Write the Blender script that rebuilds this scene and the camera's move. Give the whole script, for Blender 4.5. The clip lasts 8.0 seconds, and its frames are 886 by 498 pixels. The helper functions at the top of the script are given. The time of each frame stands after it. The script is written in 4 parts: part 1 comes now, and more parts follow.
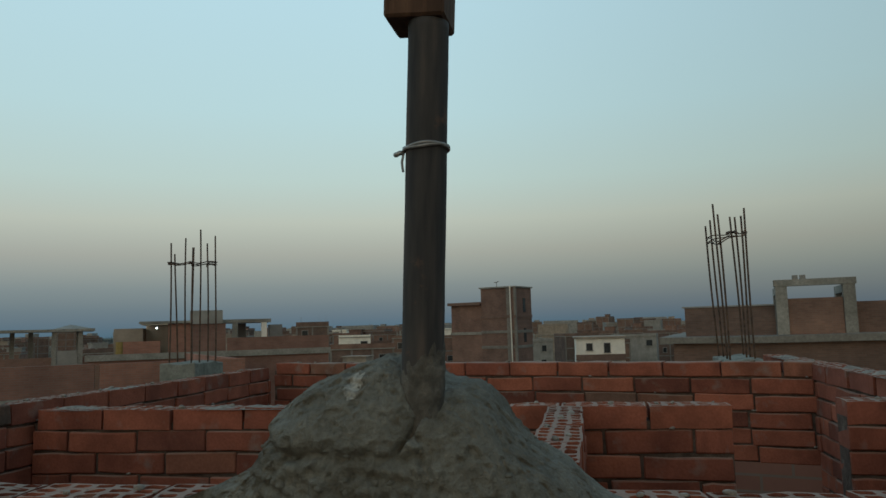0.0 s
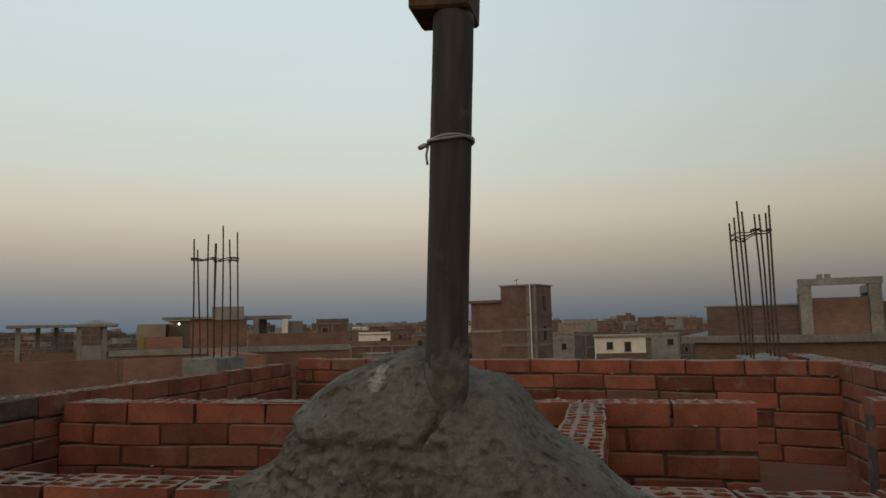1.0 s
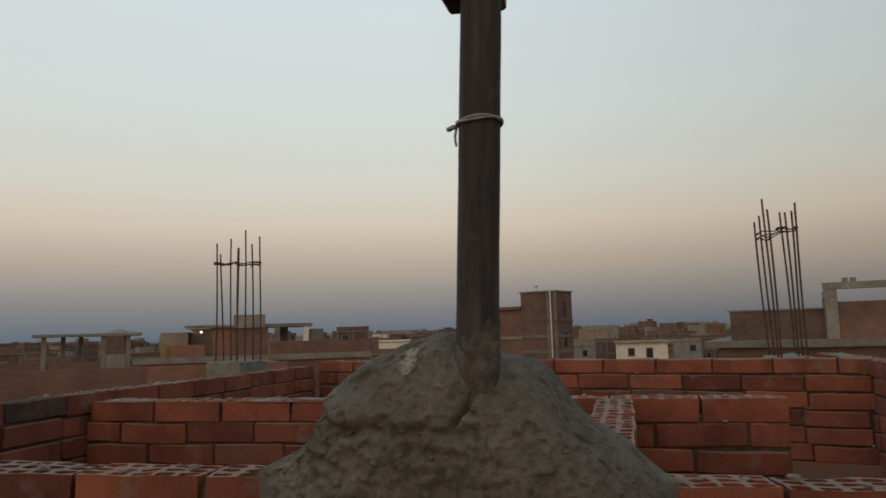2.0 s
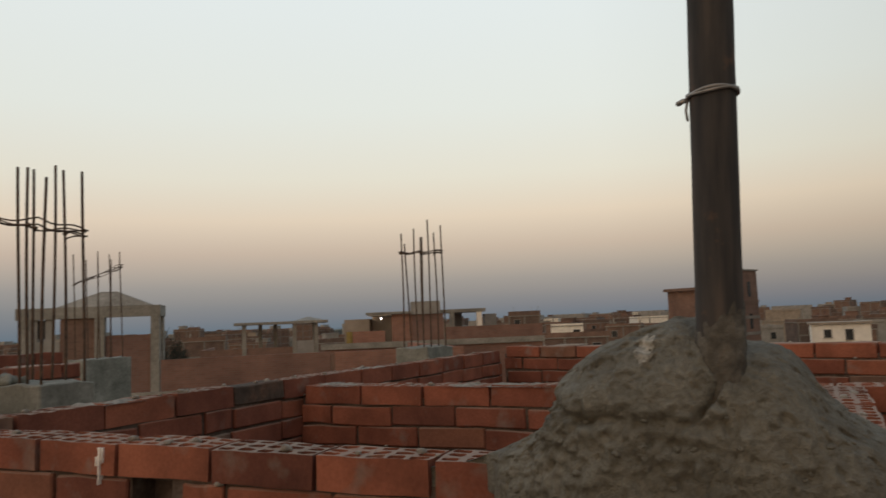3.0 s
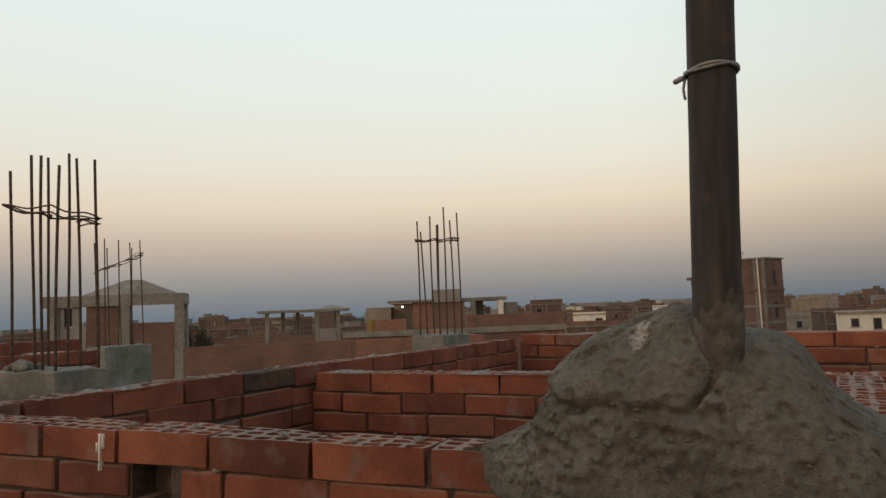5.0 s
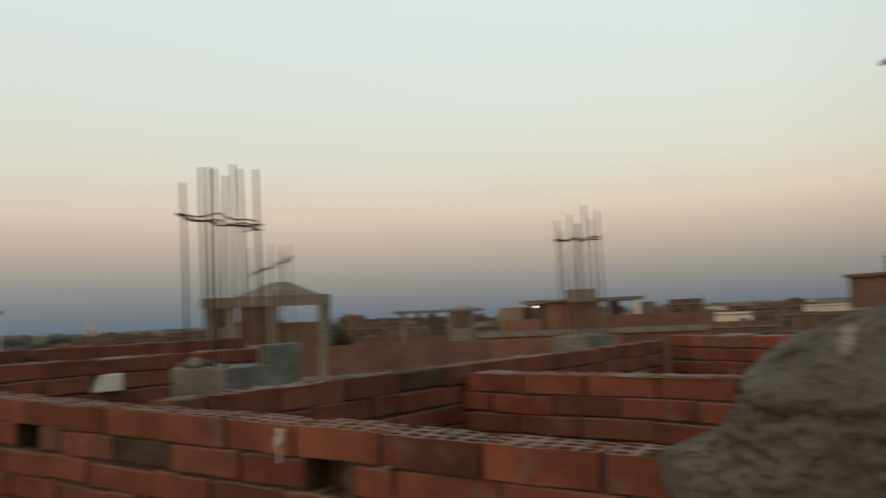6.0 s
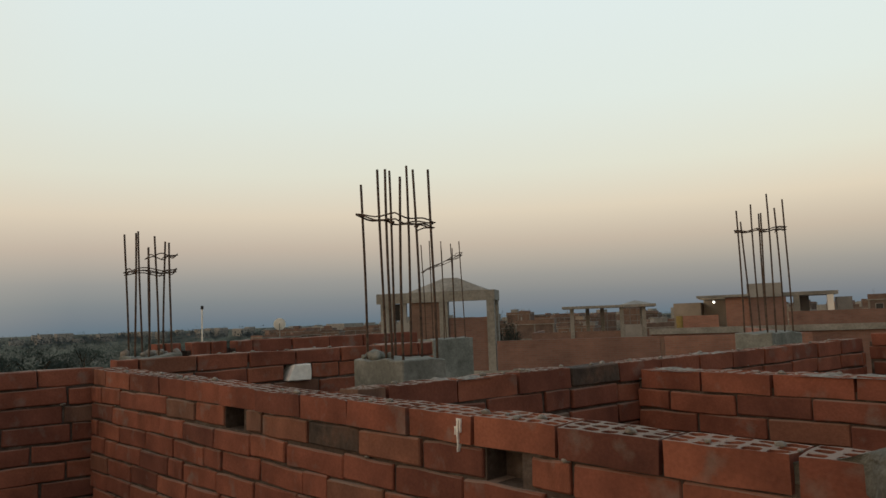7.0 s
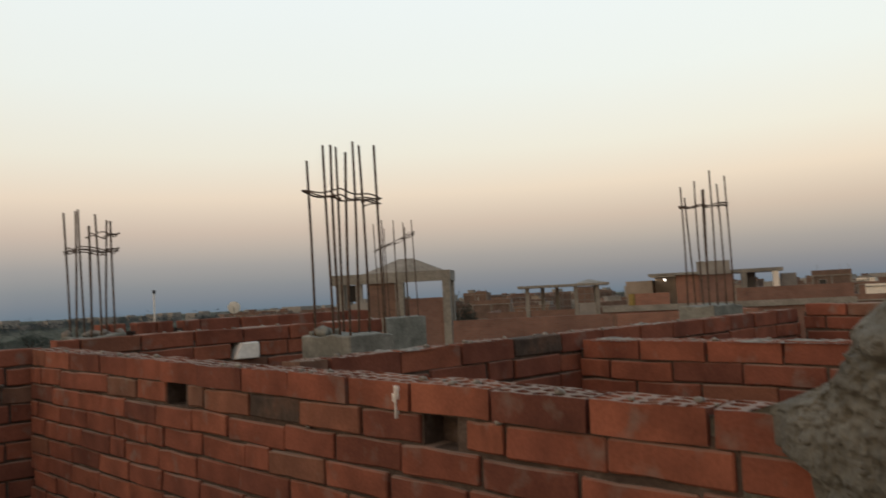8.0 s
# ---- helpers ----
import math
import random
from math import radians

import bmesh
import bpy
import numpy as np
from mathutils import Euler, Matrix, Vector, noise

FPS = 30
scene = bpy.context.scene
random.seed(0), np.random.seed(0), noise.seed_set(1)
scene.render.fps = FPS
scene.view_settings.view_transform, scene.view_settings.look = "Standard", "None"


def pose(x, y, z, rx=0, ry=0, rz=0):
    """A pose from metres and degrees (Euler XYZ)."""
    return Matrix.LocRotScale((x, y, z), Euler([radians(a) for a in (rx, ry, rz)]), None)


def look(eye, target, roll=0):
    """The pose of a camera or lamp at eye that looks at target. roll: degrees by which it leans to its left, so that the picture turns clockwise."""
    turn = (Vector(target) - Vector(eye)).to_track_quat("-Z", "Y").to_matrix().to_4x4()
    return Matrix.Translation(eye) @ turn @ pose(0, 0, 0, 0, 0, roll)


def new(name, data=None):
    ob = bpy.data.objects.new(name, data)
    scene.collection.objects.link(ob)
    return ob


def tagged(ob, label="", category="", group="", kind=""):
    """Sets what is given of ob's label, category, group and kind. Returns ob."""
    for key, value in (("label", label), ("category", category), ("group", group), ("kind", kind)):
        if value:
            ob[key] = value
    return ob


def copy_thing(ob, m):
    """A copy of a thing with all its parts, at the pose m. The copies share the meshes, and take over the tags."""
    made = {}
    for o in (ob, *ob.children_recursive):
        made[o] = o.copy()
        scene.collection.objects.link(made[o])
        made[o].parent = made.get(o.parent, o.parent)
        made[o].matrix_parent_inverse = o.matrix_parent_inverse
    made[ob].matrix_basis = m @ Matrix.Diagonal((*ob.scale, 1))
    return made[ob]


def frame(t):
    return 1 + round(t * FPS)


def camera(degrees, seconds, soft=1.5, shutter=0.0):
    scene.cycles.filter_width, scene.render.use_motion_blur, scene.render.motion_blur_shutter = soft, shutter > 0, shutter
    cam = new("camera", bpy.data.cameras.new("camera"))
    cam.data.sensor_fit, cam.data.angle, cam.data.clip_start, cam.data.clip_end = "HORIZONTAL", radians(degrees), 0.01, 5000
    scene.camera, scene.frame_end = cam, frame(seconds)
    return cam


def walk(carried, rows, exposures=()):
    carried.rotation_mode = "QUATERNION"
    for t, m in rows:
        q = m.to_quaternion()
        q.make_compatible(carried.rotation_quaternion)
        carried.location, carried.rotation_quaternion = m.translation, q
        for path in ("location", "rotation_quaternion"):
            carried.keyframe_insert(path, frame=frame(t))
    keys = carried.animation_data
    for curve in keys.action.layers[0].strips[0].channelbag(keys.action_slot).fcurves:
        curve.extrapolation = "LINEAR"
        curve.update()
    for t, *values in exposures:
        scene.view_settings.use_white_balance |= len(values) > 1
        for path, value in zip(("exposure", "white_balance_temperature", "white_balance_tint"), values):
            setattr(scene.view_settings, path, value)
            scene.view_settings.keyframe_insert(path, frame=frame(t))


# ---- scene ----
cam = camera(61.6, 8.0, shutter=0.5)
# seconds, stops, kelvin, tint of the automatic camera
EXPOSURES = [(0.0, -0.37, 5180, -10), (0.5, -0.30, 5850, 0), (1.0, -0.28, 6100, 6), (2.5, -0.22, 6400, 10), (3.0, -0.04, 6500, 10), (4.5, 0.08, 6500, 10),
             (6.0, -0.12, 6450, 7), (7.0, -0.03, 6350, 5), (7.5, 0.0, 6400, 7), (8.0, 0.13, 6450, 10)]
PATH = [
    (0, (0.237, 0.387, 1.548), (-0.1423, 2.3396, 1.7564), -1.61),
    (0.5, (0.232, 0.386, 1.543), (-0.1601, 2.3363, 1.7489), -1.34),
    (1, (0.23, 0.39, 1.542), (-0.2018, 2.3322, 1.7455), -1.25),
    (2.3, (0.192, 0.397, 1.503), (-0.3339, 2.3128, 1.7334), -1.89),
    (2.5, (0.16, 0.392, 1.503), (-0.4386, 2.2868, 1.7294), -2.06),
    (2.7, (0.14, 0.381, 1.508), (-0.6132, 2.2212, 1.7242), -2.25),
    (3, (0.131, 0.384, 1.515), (-0.7738, 2.1566, 1.7133), -2.36),
    (3.5, (0.142, 0.398, 1.512), (-0.8094, 2.1477, 1.6943), -2.13),
    (4, (0.145, 0.412, 1.511), (-0.8294, 2.1498, 1.6861), -2.10),
    (4.5, (0.152, 0.431, 1.511), (-0.8304, 2.1648, 1.6809), -2.33),
    (4.7, (0.158, 0.429, 1.51), (-0.7987, 2.1772, 1.6795), -2.28),
    (5.8, (0.124, 0.413, 1.513), (-0.9494, 2.0914, 1.6884), -2.28),
    (6, (0.102, 0.397, 1.515), (-1.1485, 1.9470, 1.6988), -2.30),
    (6.2, (0.086, 0.39, 1.518), (-1.3065, 1.8125, 1.7062), -2.15),
    (6.5, (0.096, 0.374, 1.515), (-1.3974, 1.6908, 1.7042), -1.91),
    (7, (0.111, 0.371, 1.513), (-1.4531, 1.6031, 1.7017), -2.07),
    (7.5, (0.125, 0.39, 1.511), (-1.4387, 1.6237, 1.6929), -2.35),
    (8, (0.149, 0.397, 1.483), (-1.3453, 1.7196, 1.6167), -2.84),
]
walk(cam, [(t, look(eye, target, roll)) for t, eye, target, roll in PATH],
     exposures=EXPOSURES)

# ---- world and light ----
SKY = [  # sine of elevation, linear colour
    (0.0, (0.130, 0.188, 0.236)), (0.030, (0.172, 0.222, 0.266)), (0.056, (0.262, 0.272, 0.300)), (0.099, (0.515, 0.412, 0.360)), (0.142, (0.730, 0.595, 0.475)),
    (0.195, (0.768, 0.720, 0.612)), (0.28, (0.782, 0.802, 0.745)), (0.42, (0.80, 0.85, 0.84)), (0.65, (0.60, 0.70, 0.78)), (1.0, (0.34, 0.45, 0.60))]
world = bpy.data.worlds.new("dusk_sky")
scene.world = world
world.use_nodes = True
wn, wl = world.node_tree.nodes, world.node_tree.links
tc = wn.new("ShaderNodeTexCoord")
sep = wn.new("ShaderNodeSeparateXYZ")
wl.new(tc.outputs["Generated"], sep.inputs[0])
sky_ramp = wn.new("ShaderNodeValToRGB")
while len(sky_ramp.color_ramp.elements) < len(SKY):
    sky_ramp.color_ramp.elements.new(0.5)
for e, (p, c) in zip(sky_ramp.color_ramp.elements, SKY):
    e.position, e.color = p, (*c, 1)
wl.new(sep.outputs["Z"], sky_ramp.inputs[0])
# afterglow of the sun that has just set behind the viewer
glow = wn.new("ShaderNodeMapRange")
glow.inputs["From Min"].default_value, glow.inputs["From Max"].default_value = 0.2, -1.0
wl.new(sep.outputs["Y"], glow.inputs["Value"])
mix_glow = wn.new("ShaderNodeMix")
mix_glow.data_type = "RGBA"
wl.new(glow.outputs[0], mix_glow.inputs["Factor"])
wl.new(sky_ramp.outputs[0], mix_glow.inputs["A"])
mix_glow.inputs["B"].default_value = (0.85, 0.66, 0.48, 1)
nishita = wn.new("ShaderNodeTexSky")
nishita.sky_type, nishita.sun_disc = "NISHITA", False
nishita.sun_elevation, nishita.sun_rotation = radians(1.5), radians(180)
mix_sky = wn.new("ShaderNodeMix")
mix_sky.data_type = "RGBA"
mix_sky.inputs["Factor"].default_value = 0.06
# the sky deepens towards the east of the view
east = wn.new("ShaderNodeMapRange")
east.inputs["From Min"].default_value, east.inputs["From Max"].default_value = -0.25, 0.6
east.inputs["To Min"].default_value, east.inputs["To Max"].default_value = 1.0, 0.62
wl.new(sep.outputs["X"], east.inputs["Value"])
deep = wn.new("ShaderNodeMix")
deep.data_type, deep.blend_type = "RGBA", "MULTIPLY"
deep.inputs["Factor"].default_value = 1.0
wl.new(mix_glow.outputs["Result"], deep.inputs["A"])
wl.new(east.outputs[0], deep.inputs["B"])
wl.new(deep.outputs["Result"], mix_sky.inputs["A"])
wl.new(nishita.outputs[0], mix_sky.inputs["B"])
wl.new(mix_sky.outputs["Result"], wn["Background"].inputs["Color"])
wn["Background"].inputs["Strength"].default_value = 1.0

sun = new("sun", bpy.data.lights.new("sun", "SUN"))
sun.data.energy, sun.data.angle, sun.data.color = 0.2, radians(30), (1.0, 0.72, 0.48)
sun.matrix_world = look((0, -30, 6), (0, 0, 0))


# ---- materials ----
def material(name, rough=0.9, metal=0.0):
    m = bpy.data.materials.new(name)
    m.use_nodes = True
    b = m.node_tree.nodes["Principled BSDF"]
    b.inputs["Roughness"].default_value, b.inputs["Metallic"].default_value = rough, metal
    b.inputs["Specular IOR Level"].default_value = 0.25
    return m, m.node_tree.nodes, m.node_tree.links, b


def noise_node(n, l, scale, detail=5.0, rough=0.6, coords="Object"):
    c = n.new("ShaderNodeTexCoord")
    t = n.new("ShaderNodeTexNoise")
    t.inputs["Scale"].default_value, t.inputs["Detail"].default_value, t.inputs["Roughness"].default_value = scale, detail, rough
    l.new(c.outputs[coords], t.inputs["Vector"])
    return t


def ramp_node(n, l, source, stops):
    r = n.new("ShaderNodeValToRGB")
    while len(r.color_ramp.elements) < len(stops):
        r.color_ramp.elements.new(0.5)
    for e, (p, c) in zip(r.color_ramp.elements, stops):
        e.position, e.color = p, (*c, 1)
    l.new(source, r.inputs[0])
    return r


def blend(n, l, a, b, fac, mode="MIX"):
    m = n.new("ShaderNodeMix")
    m.data_type, m.blend_type = "RGBA", mode
    for key, v in (("Factor", fac), ("A", a), ("B", b)):
        if hasattr(v, "is_linked"):
            l.new(v, m.inputs[key])
        elif key == "Factor":
            m.inputs[key].default_value = v
        else:
            m.inputs[key].default_value = (*v, 1)
    return m.outputs["Result"]


def relief(n, l, b, height, strength, distance=0.01):
    k = n.new("ShaderNodeBump")
    k.inputs["Strength"].default_value, k.inputs["Distance"].default_value = strength, distance
    l.new(height, k.inputs["Height"])
    l.new(k.outputs[0], b.inputs["Normal"])


def brick_material():
    """Fired hollow clay: tone by piece, blotches, cement smears, fine grain."""
    m, n, l, b = material("fired_clay", 0.92)
    info = n.new("ShaderNodeObjectInfo")
    tone = ramp_node(n, l, info.outputs["Random"], [(0.0, (0.140, 0.056, 0.041)), (0.12, (0.200, 0.074, 0.050)), (0.5, (0.250, 0.090, 0.058)),
                                                     (0.90, (0.290, 0.108, 0.067)), (0.96, (0.205, 0.098, 0.066)), (1.0, (0.165, 0.118, 0.094))])
    c = n.new("ShaderNodeTexCoord")
    shift = n.new("ShaderNodeVectorMath")
    shift.operation = "MULTIPLY_ADD"
    shift.inputs[1].default_value = (1, 1, 1)
    comb = n.new("ShaderNodeCombineXYZ")
    ten = n.new("ShaderNodeMath")
    ten.operation = "MULTIPLY"
    ten.inputs[1].default_value = 40
    l.new(info.outputs["Random"], ten.inputs[0])
    for k in range(3):
        l.new(ten.outputs[0], comb.inputs[k])
    l.new(c.outputs["Object"], shift.inputs[0])
    l.new(comb.outputs[0], shift.inputs[2])
    big, fine, smear = (n.new("ShaderNodeTexNoise") for _ in range(3))
    for t, s, d in ((big, 7, 4), (fine, 120, 3), (smear, 13, 7)):
        t.inputs["Scale"].default_value, t.inputs["Detail"].default_value = s, d
        l.new(shift.outputs[0], t.inputs["Vector"])
    blot = ramp_node(n, l, big.outputs["Fac"], [(0.3, (0.62, 0.60, 0.60)), (0.7, (1.2, 1.15, 1.1))])
    col = blend(n, l, tone.outputs[0], blot.outputs[0], 1.0, "MULTIPLY")
    grain = ramp_node(n, l, fine.outputs["Fac"], [(0.3, (0.88, 0.88, 0.88)), (0.7, (1.08, 1.08, 1.08))])
    col = blend(n, l, col, grain.outputs[0], 1.0, "MULTIPLY")
    mask = ramp_node(n, l, smear.outputs["Fac"], [(0.58, (0, 0, 0)), (0.74, (0.5, 0.5, 0.5))])
    col = blend(n, l, col, (0.21, 0.185, 0.16), mask.outputs[0])
    # upward faces are blended towards a paler grey-tan
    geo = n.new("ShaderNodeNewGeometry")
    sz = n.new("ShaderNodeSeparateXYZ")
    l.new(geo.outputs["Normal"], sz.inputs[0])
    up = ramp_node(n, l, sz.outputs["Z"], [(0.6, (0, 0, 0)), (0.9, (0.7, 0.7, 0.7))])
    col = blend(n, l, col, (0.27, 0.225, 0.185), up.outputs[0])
    l.new(col, b.inputs["Base Color"])
    relief(n, l, b, fine.outputs["Fac"], 0.5, 0.003)
    return m


def cement_material(name, dark, mid, light, scale=5.0, bump=0.5, fine_scale=60, rough=0.95):
    m, n, l, b = material(name, rough)
    big, fine = noise_node(n, l, scale, 7, 0.62), noise_node(n, l, fine_scale, 5, 0.7)
    col = ramp_node(n, l, big.outputs["Fac"], [(0.30, dark), (0.52, mid), (0.74, light)]).outputs[0]
    g = ramp_node(n, l, fine.outputs["Fac"], [(0.3, (0.72, 0.72, 0.72)), (0.7, (1.18, 1.18, 1.18))])
    col = blend(n, l, col, g.outputs[0], 1.0, "MULTIPLY")
    l.new(col, b.inputs["Base Color"])
    relief(n, l, b, fine.outputs["Fac"], bump, 0.01)
    return m


def far_brick_material(name, a, b2, joint):
    """Brick walls of far houses, where single pieces cannot be told apart."""
    m, n, l, b = material(name, 0.93)
    c = n.new("ShaderNodeTexCoord")
    mp = n.new("ShaderNodeMapping")
    mp.inputs["Rotation"].default_value = (radians(90), 0, 0)
    t = n.new("ShaderNodeTexBrick")
    t.inputs["Color1"].default_value, t.inputs["Color2"].default_value, t.inputs["Mortar"].default_value = (*a, 1), (*b2, 1), (*joint, 1)
    t.inputs["Scale"].default_value, t.inputs["Mortar Size"].default_value = 1.0, 0.006
    t.inputs["Brick Width"].default_value, t.inputs["Row Height"].default_value = 0.26, 0.072
    l.new(c.outputs["Object"], mp.inputs[0])
    l.new(mp.outputs[0], t.inputs["Vector"])
    stain = noise_node(n, l, 0.5, 8, 0.65)
    s = ramp_node(n, l, stain.outputs["Fac"], [(0.3, (0.6, 0.6, 0.62)), (0.7, (1.2, 1.15, 1.1))])
    info = n.new("ShaderNodeObjectInfo")
    v = ramp_node(n, l, info.outputs["Random"], [(0, (0.7, 0.75, 0.8)), (1, (1.15, 1.05, 1.0))])
    col = blend(n, l, t.outputs["Color"], s.outputs[0], 1.0, "MULTIPLY")
    col = blend(n, l, col, v.outputs[0], 1.0, "MULTIPLY")
    l.new(col, b.inputs["Base Color"])
    return m


def steel_material():
    m, n, l, b = material("rusted_rebar", 0.75, 0.35)
    t = noise_node(n, l, 45, 5)
    r = ramp_node(n, l, t.outputs["Fac"], [(0.35, (0.055, 0.044, 0.038)), (0.6, (0.125, 0.084, 0.060)), (0.8, (0.19, 0.105, 0.062))])
    l.new(r.outputs[0], b.inputs["Base Color"])
    relief(n, l, b, t.outputs["Fac"], 0.4, 0.002)
    return m


def pipe_material():
    """Dark painted pipe, scuffed, with dried mud and rust low down in ragged patches."""
    m, n, l, b = material("dark_pipe_paint", 0.8, 0.1)
    c = n.new("ShaderNodeTexCoord")
    mp = n.new("ShaderNodeMapping")
    mp.inputs["Scale"].default_value = (1, 1, 0.12)
    l.new(c.outputs["Object"], mp.inputs[0])
    t = n.new("ShaderNodeTexNoise")
    t.inputs["Scale"].default_value, t.inputs["Detail"].default_value = 60, 6
    l.new(mp.outputs[0], t.inputs["Vector"])
    col = ramp_node(n, l, t.outputs["Fac"], [(0.3, (0.033, 0.033, 0.035)), (0.55, (0.060, 0.054, 0.051)), (0.8, (0.112, 0.087, 0.072))]).outputs[0]
    rust = noise_node(n, l, 16, 7, 0.7)
    mask = ramp_node(n, l, rust.outputs["Fac"], [(0.60, (0, 0, 0)), (0.75, (0.750, 0.750, 0.750))])
    col = blend(n, l, col, (0.165, 0.090, 0.057), mask.outputs[0])
    l.new(col, b.inputs["Base Color"])
    relief(n, l, b, rust.outputs["Fac"], 0.25, 0.003)
    return m


def wood_material():
    m, n, l, b = material("old_timber", 0.85)
    c = n.new("ShaderNodeTexCoord")
    mp = n.new("ShaderNodeMapping")
    mp.inputs["Scale"].default_value = (30, 30, 2.5)
    l.new(c.outputs["Object"], mp.inputs[0])
    t = n.new("ShaderNodeTexNoise")
    t.inputs["Scale"].default_value, t.inputs["Detail"].default_value, t.inputs["Distortion"].default_value = 2.0, 6, 0.6
    l.new(mp.outputs[0], t.inputs["Vector"])
    r = ramp_node(n, l, t.outputs["Fac"], [(0.3, (0.045, 0.026, 0.017)), (0.6, (0.10, 0.056, 0.034)), (0.8, (0.15, 0.09, 0.055))])
    l.new(r.outputs[0], b.inputs["Base Color"])
    relief(n, l, b, t.outputs["Fac"], 0.5, 0.004)
    return m


def plain_material(name, col, rough=0.8, scale=3.0, var=0.25, metal=0.0):
    m, n, l, b = material(name, rough, metal)
    t = noise_node(n, l, scale, 7, 0.65)
    lo, hi = tuple(v * (1 - var) for v in col), tuple(min(1, v * (1 + var)) for v in col)
    r = ramp_node(n, l, t.outputs["Fac"], [(0.3, lo), (0.7, hi)])
    l.new(r.outputs[0], b.inputs["Base Color"])
    return m


BRICK = brick_material()
MORTAR = cement_material("joint_mortar", (0.058, 0.042, 0.034), (0.098, 0.072, 0.059), (0.175, 0.142, 0.119), 14)
CRUMB = cement_material("dried_mortar", (0.16, 0.14, 0.12), (0.25, 0.225, 0.195), (0.34, 0.31, 0.27), 30)
MOUND = cement_material("cement_lump", (0.118, 0.112, 0.093), (0.185, 0.178, 0.149), (0.252, 0.244, 0.209), 11, 1.0, 95)
CONCRETE = cement_material("column_concrete", (0.125, 0.128, 0.112), (0.205, 0.208, 0.185), (0.31, 0.312, 0.282), 6, 0.35, 45)
FAR_CONCRETE = cement_material("weathered_concrete", (0.180, 0.170, 0.150), (0.262, 0.250, 0.224), (0.350, 0.334, 0.302), 0.8, 0.2, 9)
STEEL, PIPE, WOOD = steel_material(), pipe_material(), wood_material()
WIRE = plain_material("galvanised_wire", (0.26, 0.25, 0.24), 0.5, 60, 0.3, 0.6)
MUD = cement_material("dried_mud", (0.060, 0.055, 0.047), (0.100, 0.092, 0.079), (0.150, 0.140, 0.121), 30)
LIME = plain_material("lime_smear", (0.27, 0.258, 0.225), 0.95, 110, 0.45)
# darker, lower-contrast concrete for the frames of far houses
FRAME = cement_material("dull_concrete", (0.150, 0.138, 0.122), (0.205, 0.190, 0.170), (0.265, 0.248, 0.224), 0.8, 0.2, 9)
PALE = plain_material("whitewash", (0.84, 0.81, 0.76), 0.9, 40, 0.12)
# these three brick colours are paled and greyed to carry the distance haze
FAR_RED = far_brick_material("red_brickwork", (0.310, 0.172, 0.134), (0.262, 0.145, 0.113), (0.245, 0.200, 0.170))
FAR_BROWN = far_brick_material("brown_brickwork", (0.205, 0.140, 0.114), (0.165, 0.114, 0.094), (0.180, 0.155, 0.135))
FAR_HAZED = far_brick_material("hazed_brickwork", (0.225, 0.146, 0.119), (0.180, 0.119, 0.098), (0.190, 0.163, 0.142))
FAR_TAN = plain_material("tan_render", (0.285, 0.240, 0.195), 0.95, 0.7, 0.3)
FAR_WHITE = plain_material("white_render", (0.76, 0.72, 0.65), 0.95, 0.8, 0.15)
FAR_GREY = plain_material("grey_render", (0.262, 0.252, 0.236), 0.95, 0.6, 0.3)
DARK = plain_material("shadowed_opening", (0.018, 0.017, 0.016), 0.6, 2, 0.3)
GLASS_DARK = plain_material("dusty_pane", (0.03, 0.034, 0.038), 0.2, 2, 0.3)
YELLOW = plain_material("yellow_plastic", (0.26, 0.19, 0.06), 0.6, 4, 0.2)


def leaf_material(name, col):
    m = plain_material(name, col, 1.0, 0.05, 0.3)
    n, l = m.node_tree.nodes, m.node_tree.links
    b = n["Principled BSDF"]
    b.inputs["Specular IOR Level"].default_value = 0.0
    tr, mx = n.new("ShaderNodeBsdfTranslucent"), n.new("ShaderNodeMixShader")
    l.new(b.inputs["Base Color"].links[0].from_socket, tr.inputs["Color"])
    mx.inputs["Fac"].default_value = 0.30
    up = n.new("ShaderNodeCombineXYZ")
    up.inputs["Z"].default_value = 1.0
    l.new(up.outputs[0], b.inputs["Normal"])
    l.new(up.outputs[0], tr.inputs["Normal"])
    l.new(b.outputs[0], mx.inputs[1])
    l.new(tr.outputs[0], mx.inputs[2])
    l.new(mx.outputs[0], n["Material Output"].inputs["Surface"])
    return m


# green lifted towards grey, with the haze over the fields put into it
LEAF = leaf_material("hazed_leaves", (0.078, 0.098, 0.084))
# leaf copy for the horizon, paler and bluer: aerial haze mixed into its colour
HAZED_LEAF = leaf_material("far_hazed_leaves", (0.120, 0.142, 0.146))
BARK = plain_material("bark", (0.07, 0.05, 0.035), 0.95, 6, 0.4)
LAMP, lamp_nodes, _, _ = material("lit_bulb")
lamp_nodes["Principled BSDF"].inputs["Emission Color"].default_value = (1.0, 0.95, 0.85, 1)
lamp_nodes["Principled BSDF"].inputs["Emission Strength"].default_value = 4.0


def ground_material():
    m, n, l, b = material("fields_and_earth", 0.98)
    big, mid = noise_node(n, l, 0.012, 8, 0.6), noise_node(n, l, 0.12, 8, 0.65)
    col = ramp_node(n, l, big.outputs["Fac"], [(0.35, (0.062, 0.078, 0.055)), (0.52, (0.085, 0.092, 0.068)), (0.70, (0.120, 0.110, 0.088))]).outputs[0]
    g = ramp_node(n, l, mid.outputs["Fac"], [(0.3, (0.6, 0.6, 0.6)), (0.7, (1.25, 1.25, 1.25))])
    l.new(blend(n, l, col, g.outputs[0], 1.0, "MULTIPLY"), b.inputs["Base Color"])
    return m


GROUND = ground_material()


